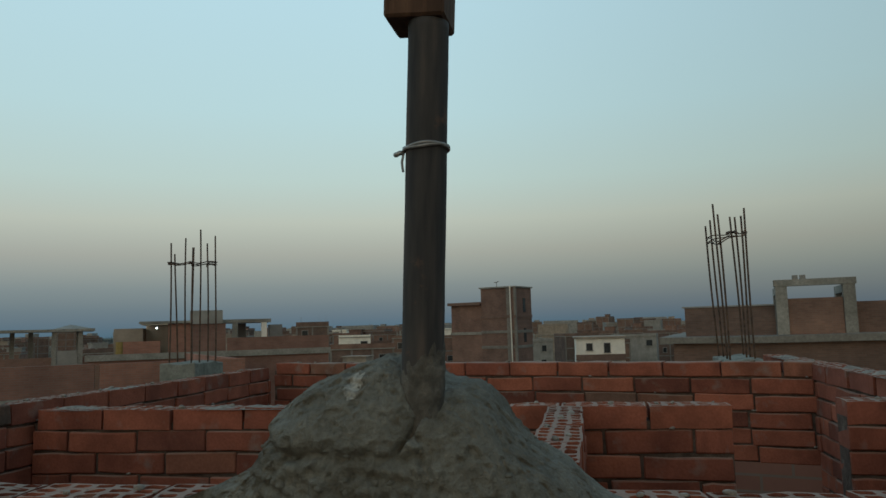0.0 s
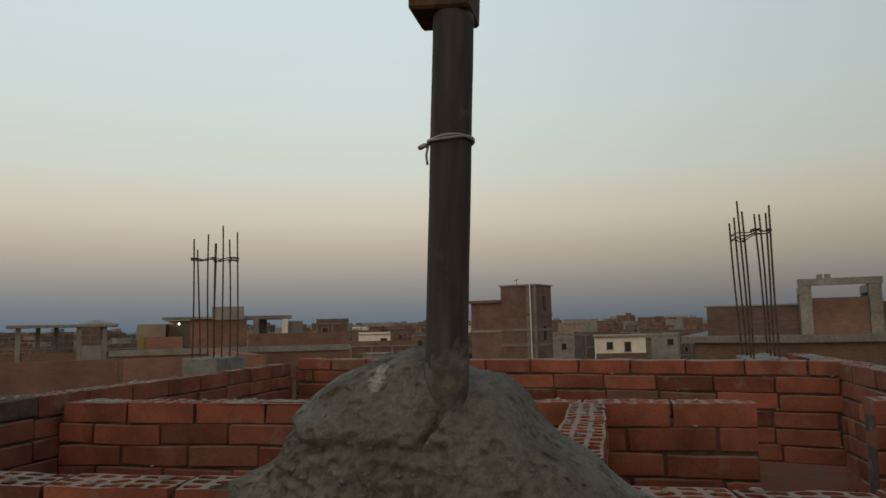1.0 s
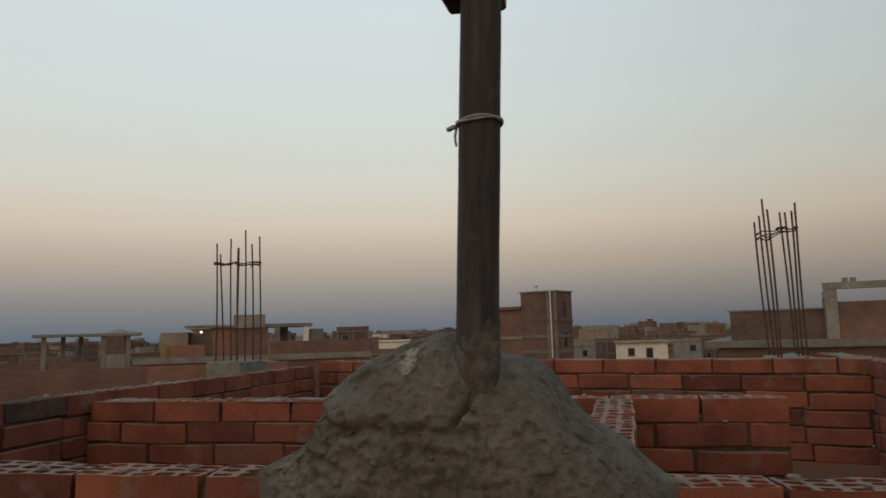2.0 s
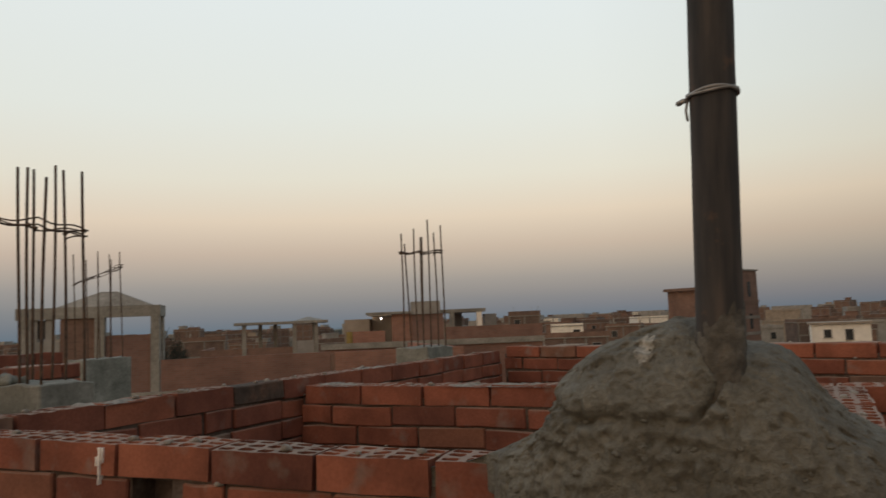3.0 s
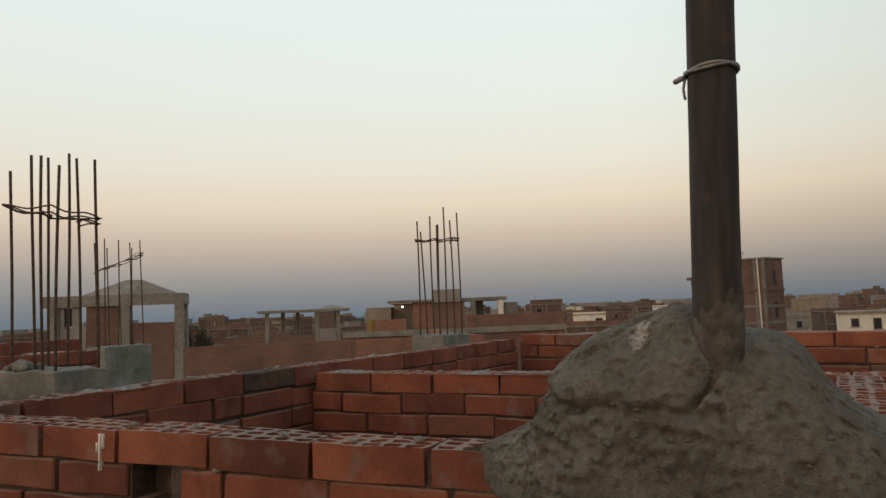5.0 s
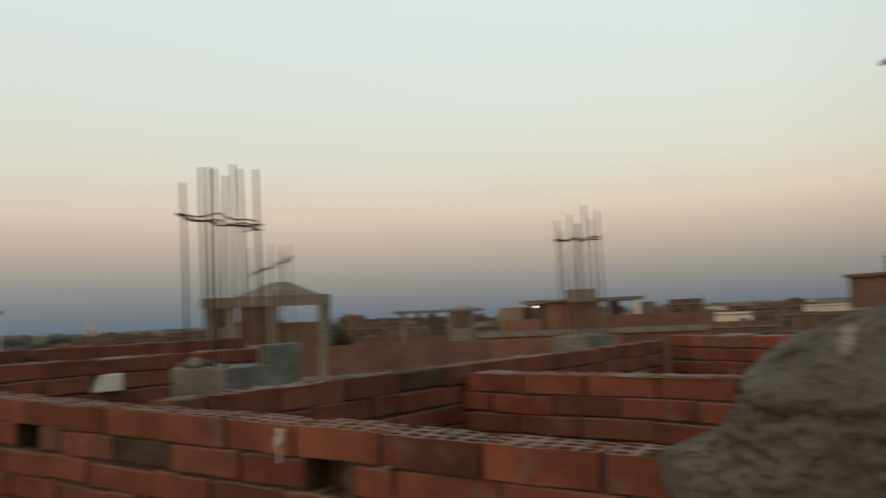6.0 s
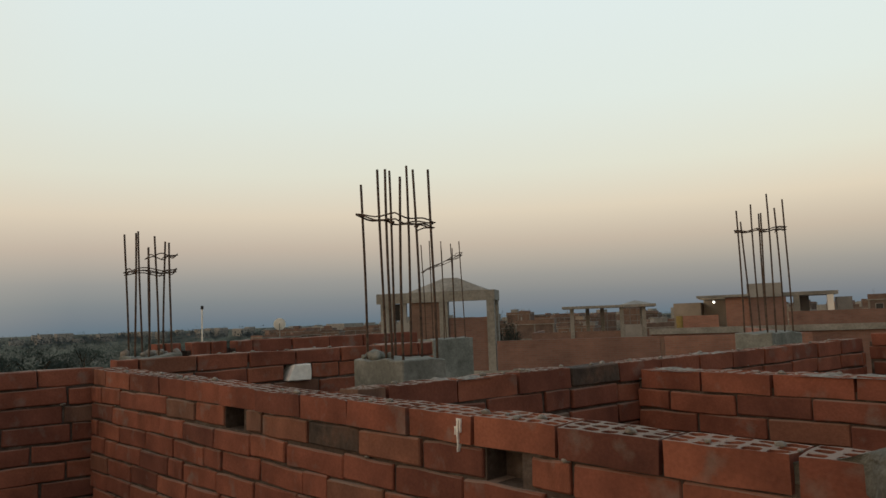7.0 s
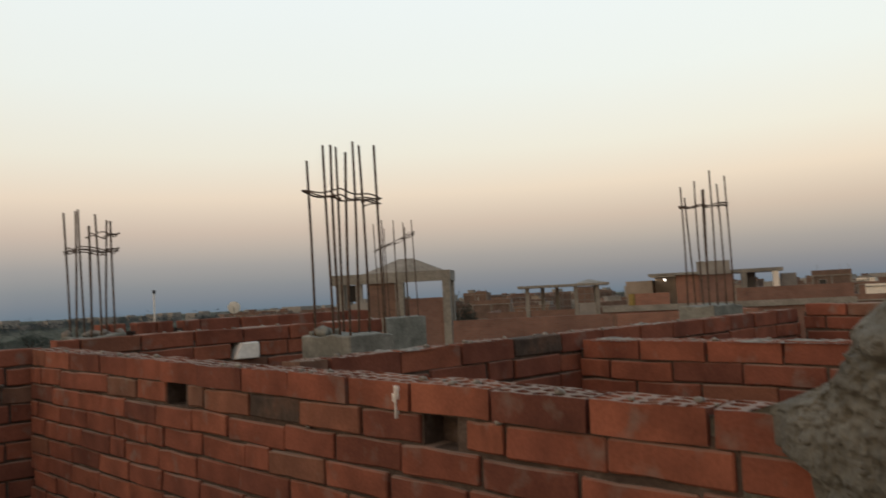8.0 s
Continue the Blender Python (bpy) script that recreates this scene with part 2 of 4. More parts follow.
# ---- mesh helpers ----
def part(name, bm, mat, parent=None, label="", smooth=False):
    """Links a bmesh as one mesh object, under a thing or a part if given."""
    me = bpy.data.meshes.new(name)
    bm.to_mesh(me)
    bm.free()
    me.materials.append(mat)
    if smooth:
        for p in me.polygons:
            p.use_smooth = True
    ob = new(name, me)
    if parent:
        ob.parent = parent
    if label:
        ob["label"] = label
    return ob


def thing(name, label, category, m=None, group=""):
    ob = new(name)
    ob.empty_display_size = 0.1
    if m is not None:
        ob.matrix_world = m
    return tagged(ob, label, category, group)


def add_box(bm, x0, x1, y0, y1, z0, z1, chamfer=0.0, m=None):
    r = bmesh.ops.create_cube(bm, size=1)
    for v in r["verts"]:
        v.co = Vector((x0 + (v.co.x + 0.5) * (x1 - x0), y0 + (v.co.y + 0.5) * (y1 - y0), z0 + (v.co.z + 0.5) * (z1 - z0)))
    if chamfer:
        edges = {e for v in r["verts"] for e in v.link_edges}
        out = bmesh.ops.bevel(bm, geom=list(edges), offset=chamfer, segments=1, affect="EDGES", profile=0.5)
        verts = {v for f in out["faces"] for v in f.verts}
    else:
        verts = r["verts"]
    if m is not None:
        for v in verts:
            v.co = m @ v.co
    return bm


def box(*a, chamfer=0.0, m=None):
    return add_box(bmesh.new(), *a, chamfer=chamfer, m=m)


def add_tube(bm, path, radius, sides=8, closed=False):
    """A round bar along a list of points."""
    pts = [Vector(p) for p in path]
    n = len(pts)
    rings = []
    for i, p in enumerate(pts):
        a = pts[(i - 1) % n] if (closed or i > 0) else p
        c = pts[(i + 1) % n] if (closed or i < n - 1) else p
        d = (c - a).normalized()
        side = d.cross(Vector((0.31, 0.17, 0.93)))
        if side.length < 0.2:
            side = d.cross(Vector((1, 0, 0)))
        side.normalize()
        up = side.cross(d)
        rings.append([bm.verts.new(p + radius * (math.cos(k * math.tau / sides) * side + math.sin(k * math.tau / sides) * up)) for k in range(sides)])
    for i in range(n if closed else n - 1):
        r0, r1 = rings[i], rings[(i + 1) % n]
        for k in range(sides):
            bm.faces.new((r0[k], r0[(k + 1) % sides], r1[(k + 1) % sides], r1[k]))
    if not closed:
        bm.faces.new(rings[0][::-1])
        bm.faces.new(rings[-1])
    return bm


def lump(bm, at, r, rng, squash=0.6):
    """One small irregular crumb."""
    out = bmesh.ops.create_icosphere(bm, subdivisions=2, radius=r)
    o = Vector((rng.uniform(0, 99), rng.uniform(0, 99), 0))
    for v in out["verts"]:
        k = 1 + 0.55 * noise.noise(v.co * (0.9 / r) + o)
        v.co = Vector((v.co.x * k, v.co.y * k * 0.8, v.co.z * k * squash)) + Vector(at)
    return bm


def roughen(bm, amount, scale, seed=0.0):
    for v in bm.verts:
        p = v.co * scale + Vector((seed, seed * 1.7, seed * 0.3))
        v.co += amount * Vector((noise.noise(p), noise.noise(p + Vector((31, 0, 0))), noise.noise(p + Vector((0, 47, 0)))))
    return bm


def finer(bm, cuts):
    bmesh.ops.subdivide_edges(bm, edges=bm.edges[:], cuts=cuts, use_grid_fill=True)
    return bm


# ---- brickwork ----
BL, BT, BH = 0.249, 0.104, 0.064     # a clay brick
BED = 0.0095         # joint


def solid_brick(seed):
    bm, c = bmesh.new(), 0.004
    y, z = BT / 2, BH / 2
    ring = [(-y + c, -z), (y - c, -z), (y, -z + c), (y, z - c), (y - c, z), (-y + c, z), (-y, z - c), (-y, -z + c)]
    rows = []
    for x, k in ((-BL / 2, 0.94), (-BL / 2 + c, 1.0), (-0.045, 1.0), (0.04, 1.0), (BL / 2 - c, 1.0), (BL / 2, 0.94)):
        rows.append([bm.verts.new((x, p * k, q * k)) for p, q in ring])
    for r0, r1 in zip(rows, rows[1:]):
        for k in range(8):
            bm.faces.new((r0[k], r0[(k + 1) % 8], r1[(k + 1) % 8], r1[k]))
    bm.faces.new(rows[0])
    bm.faces.new(rows[-1])
    bmesh.ops.recalc_face_normals(bm, faces=bm.faces[:])
    return roughen(roughen(bm, 0.0048, 8.0, seed), 0.0030, 33.0, seed)


def slotted_brick(seed):
    """The same brick with its rounded cells open at the top."""
    rng = random.Random(seed)
    bm = bmesh.new()
    z1, z0, zw = BH / 2, -BH / 2, BH / 2 - 0.045
    nx, ny = 5, 3
    xs = [-BL / 2 + BL * k / nx for k in range(nx + 1)]
    ys = [-BT / 2 + BT * k / ny for k in range(ny + 1)]
    top = [[bm.verts.new((x, y, z1 + rng.uniform(-0.0015, 0.0015))) for y in ys] for x in xs]
    cell = [(-0.42, -0.22), (-0.28, -0.37), (0.0, -0.40), (0.28, -0.37), (0.42, -0.22), (0.42, 0.22), (0.28, 0.37), (0.0, 0.40), (-0.28, 0.37), (-0.42, 0.22)]
    for i in range(nx):
        for j in range(ny):
            a, c, d, e = top[i][j], top[i + 1][j], top[i + 1][j + 1], top[i][j + 1]
            mx, my = (xs[i] + xs[i + 1]) / 2 + rng.uniform(-0.002, 0.002), (ys[j] + ys[j + 1]) / 2 + rng.uniform(-0.0012, 0.0012)
            k = rng.uniform(0.80, 0.96)
            rim = [bm.verts.new((mx + u * k * BL / nx, my + v * k * BT / ny, z1 + rng.uniform(-0.001, 0.001))) for u, v in cell]
            low = [bm.verts.new((v.co.x, v.co.y, zw)) for v in rim]
            bm.faces.new((a, c, rim[3], rim[2], rim[1])), bm.faces.new((c, d, rim[5], rim[4])), bm.faces.new((c, rim[4], rim[3]))
            bm.faces.new((d, e, rim[8], rim[7], rim[6])), bm.faces.new((d, rim[6], rim[5])), bm.faces.new((e, a, rim[0], rim[9])), bm.faces.new((a, rim[1], rim[0])), bm.faces.new((e, rim[9], rim[8]))
            for q in range(10):
                bm.faces.new((rim[q], rim[(q + 1) % 10], low[(q + 1) % 10], low[q]))
            bm.faces.new(low)
    edge = [top[i][0] for i in range(nx + 1)] + [top[-1][j] for j in range(1, ny + 1)]
    edge += [top[i][-1] for i in range(nx - 1, -1, -1)] + [top[0][j] for j in range(ny - 1, 0, -1)]
    base = [bm.verts.new((v.co.x, v.co.y, z0)) for v in edge]
    for a in range(len(edge)):
        bm.faces.new((edge[a], base[a], base[(a + 1) % len(edge)], edge[(a + 1) % len(edge)]))
    bm.faces.new(base)
    bmesh.ops.recalc_face_normals(bm, faces=bm.faces[:])
    return roughen(bm, 0.0035, 9.0, seed)


def shared_mesh(name, bm, mat):
    me = bpy.data.meshes.new(name)
    bm.to_mesh(me)
    bm.free()
    me.materials.append(mat)
    return me


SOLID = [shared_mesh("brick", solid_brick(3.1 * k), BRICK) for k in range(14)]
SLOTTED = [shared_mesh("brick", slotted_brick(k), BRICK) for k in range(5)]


SOOTY = shared_mesh("brick", solid_brick(31.0), cement_material("sooty_clay", (0.045, 0.037, 0.032), (0.085, 0.062, 0.050), (0.15, 0.085, 0.058), 9))


def laid_wall(name, x, y, turn, length, ztop, courses, label, seed, first=0.0, low=0.0, gaps=(), slots=True, sooty=(), crumbs=10, bed=(), toothed=0.0, COURSE=0.0735, tilt=0.0, PITCH=0.257, joints=None):
    """A half-brick wall whose front face starts at (x, y) and runs along its own x, turned by some degrees; its thickness lies behind.
    gaps: (course, from, to) where a brick is missing. bed: (from, to) stretches of dried mortar on top. The upper courses are single bricks."""
    rng = random.Random(seed)
    m = pose(x, y, 0, 0, tilt, turn)
    bm = bmesh.new()
    rec = 0.010
    for k in range(courses):
        z1 = ztop - k * COURSE + (0.004 if k else -0.045)
        z0 = ztop - (k + 1) * COURSE + 0.004
        s = 0.004
        for a, b in sorted((a, b) for c, a, b in gaps if c == k):
            if a > s:
                add_box(bm, s, a, rec, BT - rec, z0, z1)
            add_box(bm, a, b, BT - 0.03, BT - rec, z0, z1)
            s = b
        if s < length - 0.004:
            add_box(bm, s, length - 0.004, rec, BT - rec, z0, z1)
    core = part(name, bm, MORTAR)
    core.matrix_world = m
    tagged(core, label, "wall", kind="structure")
    # lower courses, below what the eye can pick apart
    zl = ztop - courses * COURSE + 0.004
    if zl > low + 0.02:
        part("lower_courses", box(0, length, 0.002, BT - 0.002, low, zl), FAR_RED, core)
    cm = bmesh.new()
    for k in range(courses):
        zc = ztop - k * COURSE - (COURSE - 0.007) / 2
        ends = list((joints or {}).get(k, ()))
        s = ends[-1] if ends else first + (PITCH / 2 if k % 2 else 0) + (0 if k == 0 else rng.uniform(-0.03, 0.03))
        while s > 0 and not ends:
            s -= PITCH
        laid = [(0.0, ends[0])] + list(zip(ends, ends[1:])) if ends else []
        while s < length:
            w = PITCH
            if k and rng.random() < 0.10:
                w = PITCH / 2
            laid.append((max(s, 0.0), min(s + w, length)))
            s += w
        for a, b in laid:
            if b - a < 0.035:
                continue
            # bricks stop short of the holes
            spans = [(a, b)]
            for c, g0, g1 in gaps:
                if c == k:
                    spans = [p for u, v in spans for p in ((u, min(v, g0)), (max(u, g1), v)) if p[1] - p[0] > 0.02] if any(u < g1 and v > g0 for u, v in spans) else spans
            for a, b in spans:
                if b - a < 0.03 or (k == 0 and rng.random() < toothed):
                    continue
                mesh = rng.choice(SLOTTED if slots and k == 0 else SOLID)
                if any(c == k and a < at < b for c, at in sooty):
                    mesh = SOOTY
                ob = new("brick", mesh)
                ob.parent = core
                jog, calm = (0.0035, 1.0) if k else (0.005, 0.4)
                ob.matrix_basis = pose((a + b) / 2, BT / 2 + rng.uniform(-jog, jog), zc + rng.uniform(-0.0035, 0.0035) * calm, rng.uniform(-1.2, 1.2) * calm, rng.uniform(-0.9, 0.9) * calm,
                                       rng.uniform(-1.1, 1.1)) @ Matrix.Diagonal(((b - a - BED) / BL, 1, (COURSE - 0.007) / BH, 1))
                # mortar squeezed out of some bed joints
                if k < 6 and rng.random() < 0.10:
                    lump(cm, (rng.uniform(a, b), 0.002, zc - BH / 2), rng.uniform(0.005, 0.011), rng, 0.55)
    for _ in range(crumbs):
        r = rng.uniform(0.004, 0.013)
        lump(cm, (rng.uniform(0.02, length - 0.02), rng.uniform(0.02, BT - 0.02), ztop + r * 0.25), r, rng)
    if len(cm.verts):
        part("mortar_crumbs", cm, CRUMB, core, smooth=True)["kind"] = "stuff"
    else:
        cm.free()
    for a, b in bed:
        bb = bmesh.new()
        nx, ny = max(4, int((b - a) / 0.012)), 8
        grid = [[None] * (ny + 1) for _ in range(nx + 1)]
        for i in range(nx + 1):
            for j in range(ny + 1):
                u, v = a + (b - a) * i / nx, -0.002 + (BT + 0.004) * j / ny
                edge = min(1, 4 * min(i / nx, 1 - i / nx) + 0.2) * min(1, 3 * min(j / ny, 1 - j / ny) + 0.1)
                h = 0.005 + 0.014 * noise.noise(Vector((u * 14, v * 18, seed))) + 0.008 * noise.noise(Vector((u * 45, v * 45, seed)))
                grid[i][j] = bb.verts.new((u, v, ztop - 0.004 + max(0.0, h) * edge))
        for i in range(nx):
            for j in range(ny):
                bb.faces.new((grid[i][j], grid[i + 1][j], grid[i + 1][j + 1], grid[i][j + 1]))
        part("mortar_bed", bb, CRUMB, core, "rough dried mortar on top of the wall", smooth=True)
    return core

# ---- the roof under construction ----
part("floor", finer(box(-6.3, 1.5, -2.6, 6.0, -0.15, 0.0), 6), CONCRETE)
tagged(bpy.data.objects["floor"], "bare grey concrete roof slab between the brick walls", "floor", kind="structure")
part("building_base", box(-6.3, 1.5, -2.6, 6.0, -9.5, -0.16), FAR_RED)
tagged(bpy.data.objects["building_base"], "red brick storeys beneath the unfinished roof", "building", kind="structure")

laid_wall("wall_front", -3.327, 1.148, 7.05, 4.54, 1.358, 12, "unplastered red hollow-brick wall with open cells on its top course", 11, first=0.158, tilt=1.42, PITCH=0.226, COURSE=0.069,
          gaps=((1, 2.203, 2.300), (1, 1.100, 1.212)), sooty=((1, 1.73),), crumbs=40,
          joints={0: (0.135, 0.365, 0.629, 0.844, 1.073, 1.293, 1.525, 1.735, 1.966, 2.174, 2.394, 2.618, 2.839), 1: (0.108, 0.284, 0.436, 0.691, 0.906, 1.116, 1.237, 1.327, 1.556, 1.781, 2.010, 2.220, 2.324, 2.426), 2: (0.218, 0.449, 0.638, 0.824, 1.043, 1.259, 1.453, 1.714, 1.913, 2.138)})
laid_wall("wall_back", -1.68, 2.69, 0, 2.31, 1.30, 9, "unplastered red brick wall with ragged dried mortar on top", 12, first=0.015, crumbs=20, bed=((0.05, 0.24), (0.60, 1.0)))
laid_wall("wall_back_stub", 0.95, 2.76, 0, 0.23, 1.30, 9, "short return of red brick beside a doorway gap", 13, first=0.0, crumbs=2)
laid_wall("wall_partition", 0.205, 1.70, 90, 0.99, 1.30, 7, "short red brick cross wall with open brick cells on top", 14, first=0.05, crumbs=8)
laid_wall("wall_cross", -1.68, 1.462, 90, 3.21, 1.328, 8, "long red brick cross wall with pale mortar along its top edge", 15, first=0.1, crumbs=26, bed=((1.72, 1.90), (0.3, 0.5)), sooty=((0, 1.08),))
laid_wall("wall_far", -1.68, 4.70, -16.5, 2.98, 1.355, 6, "red brick wall at the far side of the roof", 16, first=0.02, crumbs=10, slots=False)
laid_wall("wall_east", 1.165, 4.82, -90, 7.27, 1.345, 9, "red brick side wall in shade with loose mortar on its top", 17, first=0.12, crumbs=20, bed=((0.1, 0.5), (1.2, 1.8)))
laid_wall("wall_west", -3.325, -2.45, 90, 3.66, 1.362, 12, "red brick side wall in shade", 18, first=0.06, crumbs=10, slots=False, COURSE=0.0755)
laid_wall("wall_west_outer", -3.36, 1.262, 90, 1.75, 1.386, 6, "red brick wall with one brick missing", 19, first=0.1, crumbs=10, gaps=((1, 0.80, 0.955),), slots=False, COURSE=0.078)
laid_wall("parapet_outer", -4.1, 1.66, 90, 1.78, 1.434, 5, "outer brick parapet with gaps in its top course", 20, first=0.05, crumbs=4, slots=False, gaps=((0, 0.14, 0.19), (0, 0.405, 0.455)), COURSE=0.08)
laid_wall("wall_south", 1.16, -2.45, 180, 4.48, 1.30, 3, "red brick wall closing the room", 21, crumbs=0, slots=False)

# ---- cement lump round the foot of the pipe ----
TOP = ((-0.50, 1.272), (-0.46, 1.279), (-0.41, 1.288), (-0.335, 1.318), (-0.280, 1.343), (-0.252, 1.372), (-0.237, 1.398), (-0.224, 1.420), (-0.204, 1.448), (-0.155, 1.478), (-0.10, 1.500),
       (-0.05, 1.511), (-0.01, 1.495), (0.02, 1.474), (0.07, 1.466), (0.09, 1.446), (0.11, 1.416), (0.137, 1.383), (0.168, 1.357), (0.19, 1.345), (0.21, 1.325), (0.25, 1.285), (0.31, 1.255))


def step(a, b, v):
    u = min(1.0, max(0.0, (v - a) / (b - a)))
    return u * u * (3 - 2 * u)


def profile(x, table):
    for (x0, z0), (x1, z1) in zip(table, table[1:]):
        if x <= x1:
            return z0 + (z1 - z0) * (max(x, x0) - x0) / (x1 - x0)
    return table[-1][1]


def cement_mound():
    """Cement thrown round the foot of the pipe: a dome over the wall that runs out along its top and drapes down its face."""
    bm = bmesh.new()
    nx, drape, dome = 340, 76, 190
    x0, x1 = -0.50, 0.31
    verts = []
    for j in range(drape + dome + 1):
        line = []
        for i in range(nx + 1):
            x = x0 + (x1 - x0) * i / nx
            top = sum(profile(x + d, TOP) for d in (-0.009, 0, 0.009)) / 3
            e = min(1.0, max(0.0, (top - 1.275) / 0.22))
            face = 1.559 + 0.1237 * x
            ridge = face + 0.006 - 0.04 * e
            if j <= drape:
                p = j / drape
                z = 1.0 + 0.24 * p
            else:
                p, z = 1.0, 1.24
            left, right = min(-0.15, -0.495 + (1.30 - z) * 1.7) + 0.035 * noise.noise(Vector((2.3, x * 6, z * 22))), 0.30 - (1.28 - z) * 0.5
            cover = step(left, left + 0.07, x) * step(right, right - 0.05, x)
            front = (step(-0.47, -0.13, x) * step(0.33, 0.14, x)) ** 1.2
            wide = cover * (0.020 + 0.168 * front * (0.5 + 0.5 * p)) - 0.006 * (1 - cover)
            if j <= drape:
                v = Vector((x, ridge - wide, z))
            else:
                a = math.pi * (j - drape) / dome
                ca, sa = math.cos(a), max(0.0, math.sin(a))
                depth = wide if ca > 0 else 0.055 + 0.04 * e
                v = Vector((x, ridge - depth * math.copysign(abs(ca) ** 0.6, ca), 1.24 + (top - 1.24) * sa ** 0.6))
            w = v.copy()
            n = noise.noise
            # crumbled below the fold on one side, trowelled smooth elsewhere
            crumbly = step(0.07, 0.0, v.x + 0.03 * n(w * 11)) * step(1.405, 1.375, v.z + 0.034 * n(w * 12) + 0.016 * n(w * 33)) * step(-0.34, -0.26, v.x)
            soft = 1 - crumbly
            h = soft * (0.006 * n(w * 9 + Vector((3, 1, 7))) + 0.0042 * n(w * 22) + 0.0034 * n(w * 43) + 0.0018 * n(w * 95) + 0.0012 * n(w * 190) + 0.003 * (abs(n(w * 31 + Vector((1, 6, 2)))) - 0.2))
            h += 0.78 * crumbly * (0.010 * n(w * 14) + 0.013 * (abs(n(w * 27 + Vector((5, 5, 1)))) - 0.2) + 0.009 * n(Vector((w.x * 45, w.y * 45, w.z * 75))) + 0.011 * (abs(n(w * 58 + Vector((2, 2, 9)))) - 0.2) + 0.006 * n(w * 105) + 0.003 * n(w * 220) - 0.003)
            h += 0.0012 * n(w * 210)
            # small pits and drag marks of the trowel
            h -= 0.007 * step(0.34, 0.55, n(w * 30 + Vector((4, 2, 0)))) + 0.004 * step(0.35, 0.5, n(w * 70)) + 0.0018 * math.exp(-(n(w * 15 + Vector((7, 1, 3))) / 0.045) ** 2)
            if v.y < ridge:
                fold = 1.383 + 0.40 * max(0.0, -0.17 - v.x) + 0.016 * n(w * 16) + 0.006 * n(w * 45)
                h -= (0.011 + 0.020 * n(w * 20 + Vector((8, 0, 0)))) * math.exp(-((v.z - fold) / 0.007) ** 2) * (0.45 + 0.55 * step(-0.06, -0.16, v.x)) * step(0.02, -0.02, v.x) * step(-0.27, -0.235, v.x)
                h += 0.005 * step(fold, fold + 0.02, v.z) * step(fold + 0.07, fold + 0.03, v.z) * step(-0.01, -0.05, v.x)
                crack = 0.006 + 0.62 * (v.z - 1.43) + 0.008 * n(w * 40)
                h -= 0.020 * math.exp(-((v.x - crack) / 0.0042) ** 2) * step(1.375, 1.39, v.z) * step(1.45, 1.43, v.z)
                h -= 0.011 * math.exp(-((v.x + 0.188) / 0.018) ** 2 - ((v.z - 1.432) / 0.014) ** 2)
                h -= 0.006 * math.exp(-((v.z - (1.345 - 0.25 * v.x + 0.012 * n(w * 9))) / 0.006) ** 2) * step(-0.12, -0.06, v.x) * step(0.09, 0.03, v.x)
            out = Vector((v.x * 0.9, (v.y - 1.56) * 3.0, (v.z - 1.30) * 1.5))
            out = out.normalized() if out.length else Vector((0, -1, 0))
            v += out * h * step(0.0, 0.3, cover) * (0.35 + 0.65 * step(0.0, 0.25, e))
            # the cleft in which the pipe stands
            half = 0.031 * max(0.0, (v.z - 1.426) / 0.075) ** 0.75
            off = abs(v.x - (0.010 + 0.006 * n(w * 28) + 0.003 * n(w * 70)))
            if half and v.y < 1.44:
                v.y += (1.432 - v.y) * step(half + 0.003, half - 0.004, off) if v.y < 1.432 else 0.0
            line.append(bm.verts.new(v))
        verts.append(line)
    for j in range(len(verts) - 1):
        for i in range(nx):
            bm.faces.new((verts[j][i], verts[j][i + 1], verts[j + 1][i + 1], verts[j + 1][i]))
    bmesh.ops.recalc_face_normals(bm, faces=bm.faces[:])
    return bm


mound = part("cement_mound", cement_mound(), MOUND, smooth=True)
tagged(mound, "rough grey cement lump over a brick wall", "cement lump")
pb = bmesh.new()
grid = {}
for i in range(23):
    for k in range(29):
        px, pz = -0.099 + 0.0012 * i, 1.453 + 0.0013 * k
        hit, loc, _, _ = mound.ray_cast((px, 1.0, pz), (0, 1, 0))
        rim = min(i, 22 - i) / 11 + 0.35 * noise.noise(Vector((px * 130, 3, pz * 130))) + 0.45 * noise.noise(Vector((px * 330, 1, pz * 330)))
        rim2 = min(k, 28 - k) / 14 + 0.35 * noise.noise(Vector((px * 130, 9, pz * 130)))
        if hit and rim > 0.10 and rim2 > 0.08:
            grid[i, k] = pb.verts.new((px, loc.y - 0.0012, pz))
for i, k in list(grid):
    if all(q in grid for q in ((i + 1, k), (i + 1, k + 1), (i, k + 1))):
        pb.faces.new((grid[i, k], grid[i + 1, k], grid[i + 1, k + 1], grid[i, k + 1]))
part("lime_patch", pb, LIME, mound, "pale lime patch", smooth=True)

crm = bmesh.new()
rng = random.Random(44)
for k in range(60):
    x = rng.uniform(-0.33, 0.15)
    z = rng.uniform(1.22, 1.41)
    hit, loc, nrm, _ = mound.ray_cast((x, 1.0, z), (0, 1, 0))
    if hit and loc.y < 1.56:
        lump(crm, loc, rng.uniform(0.0025, 0.0065), rng, 0.7)
part("crumbling_mortar", crm, MOUND, mound, smooth=True)["kind"] = "stuff"

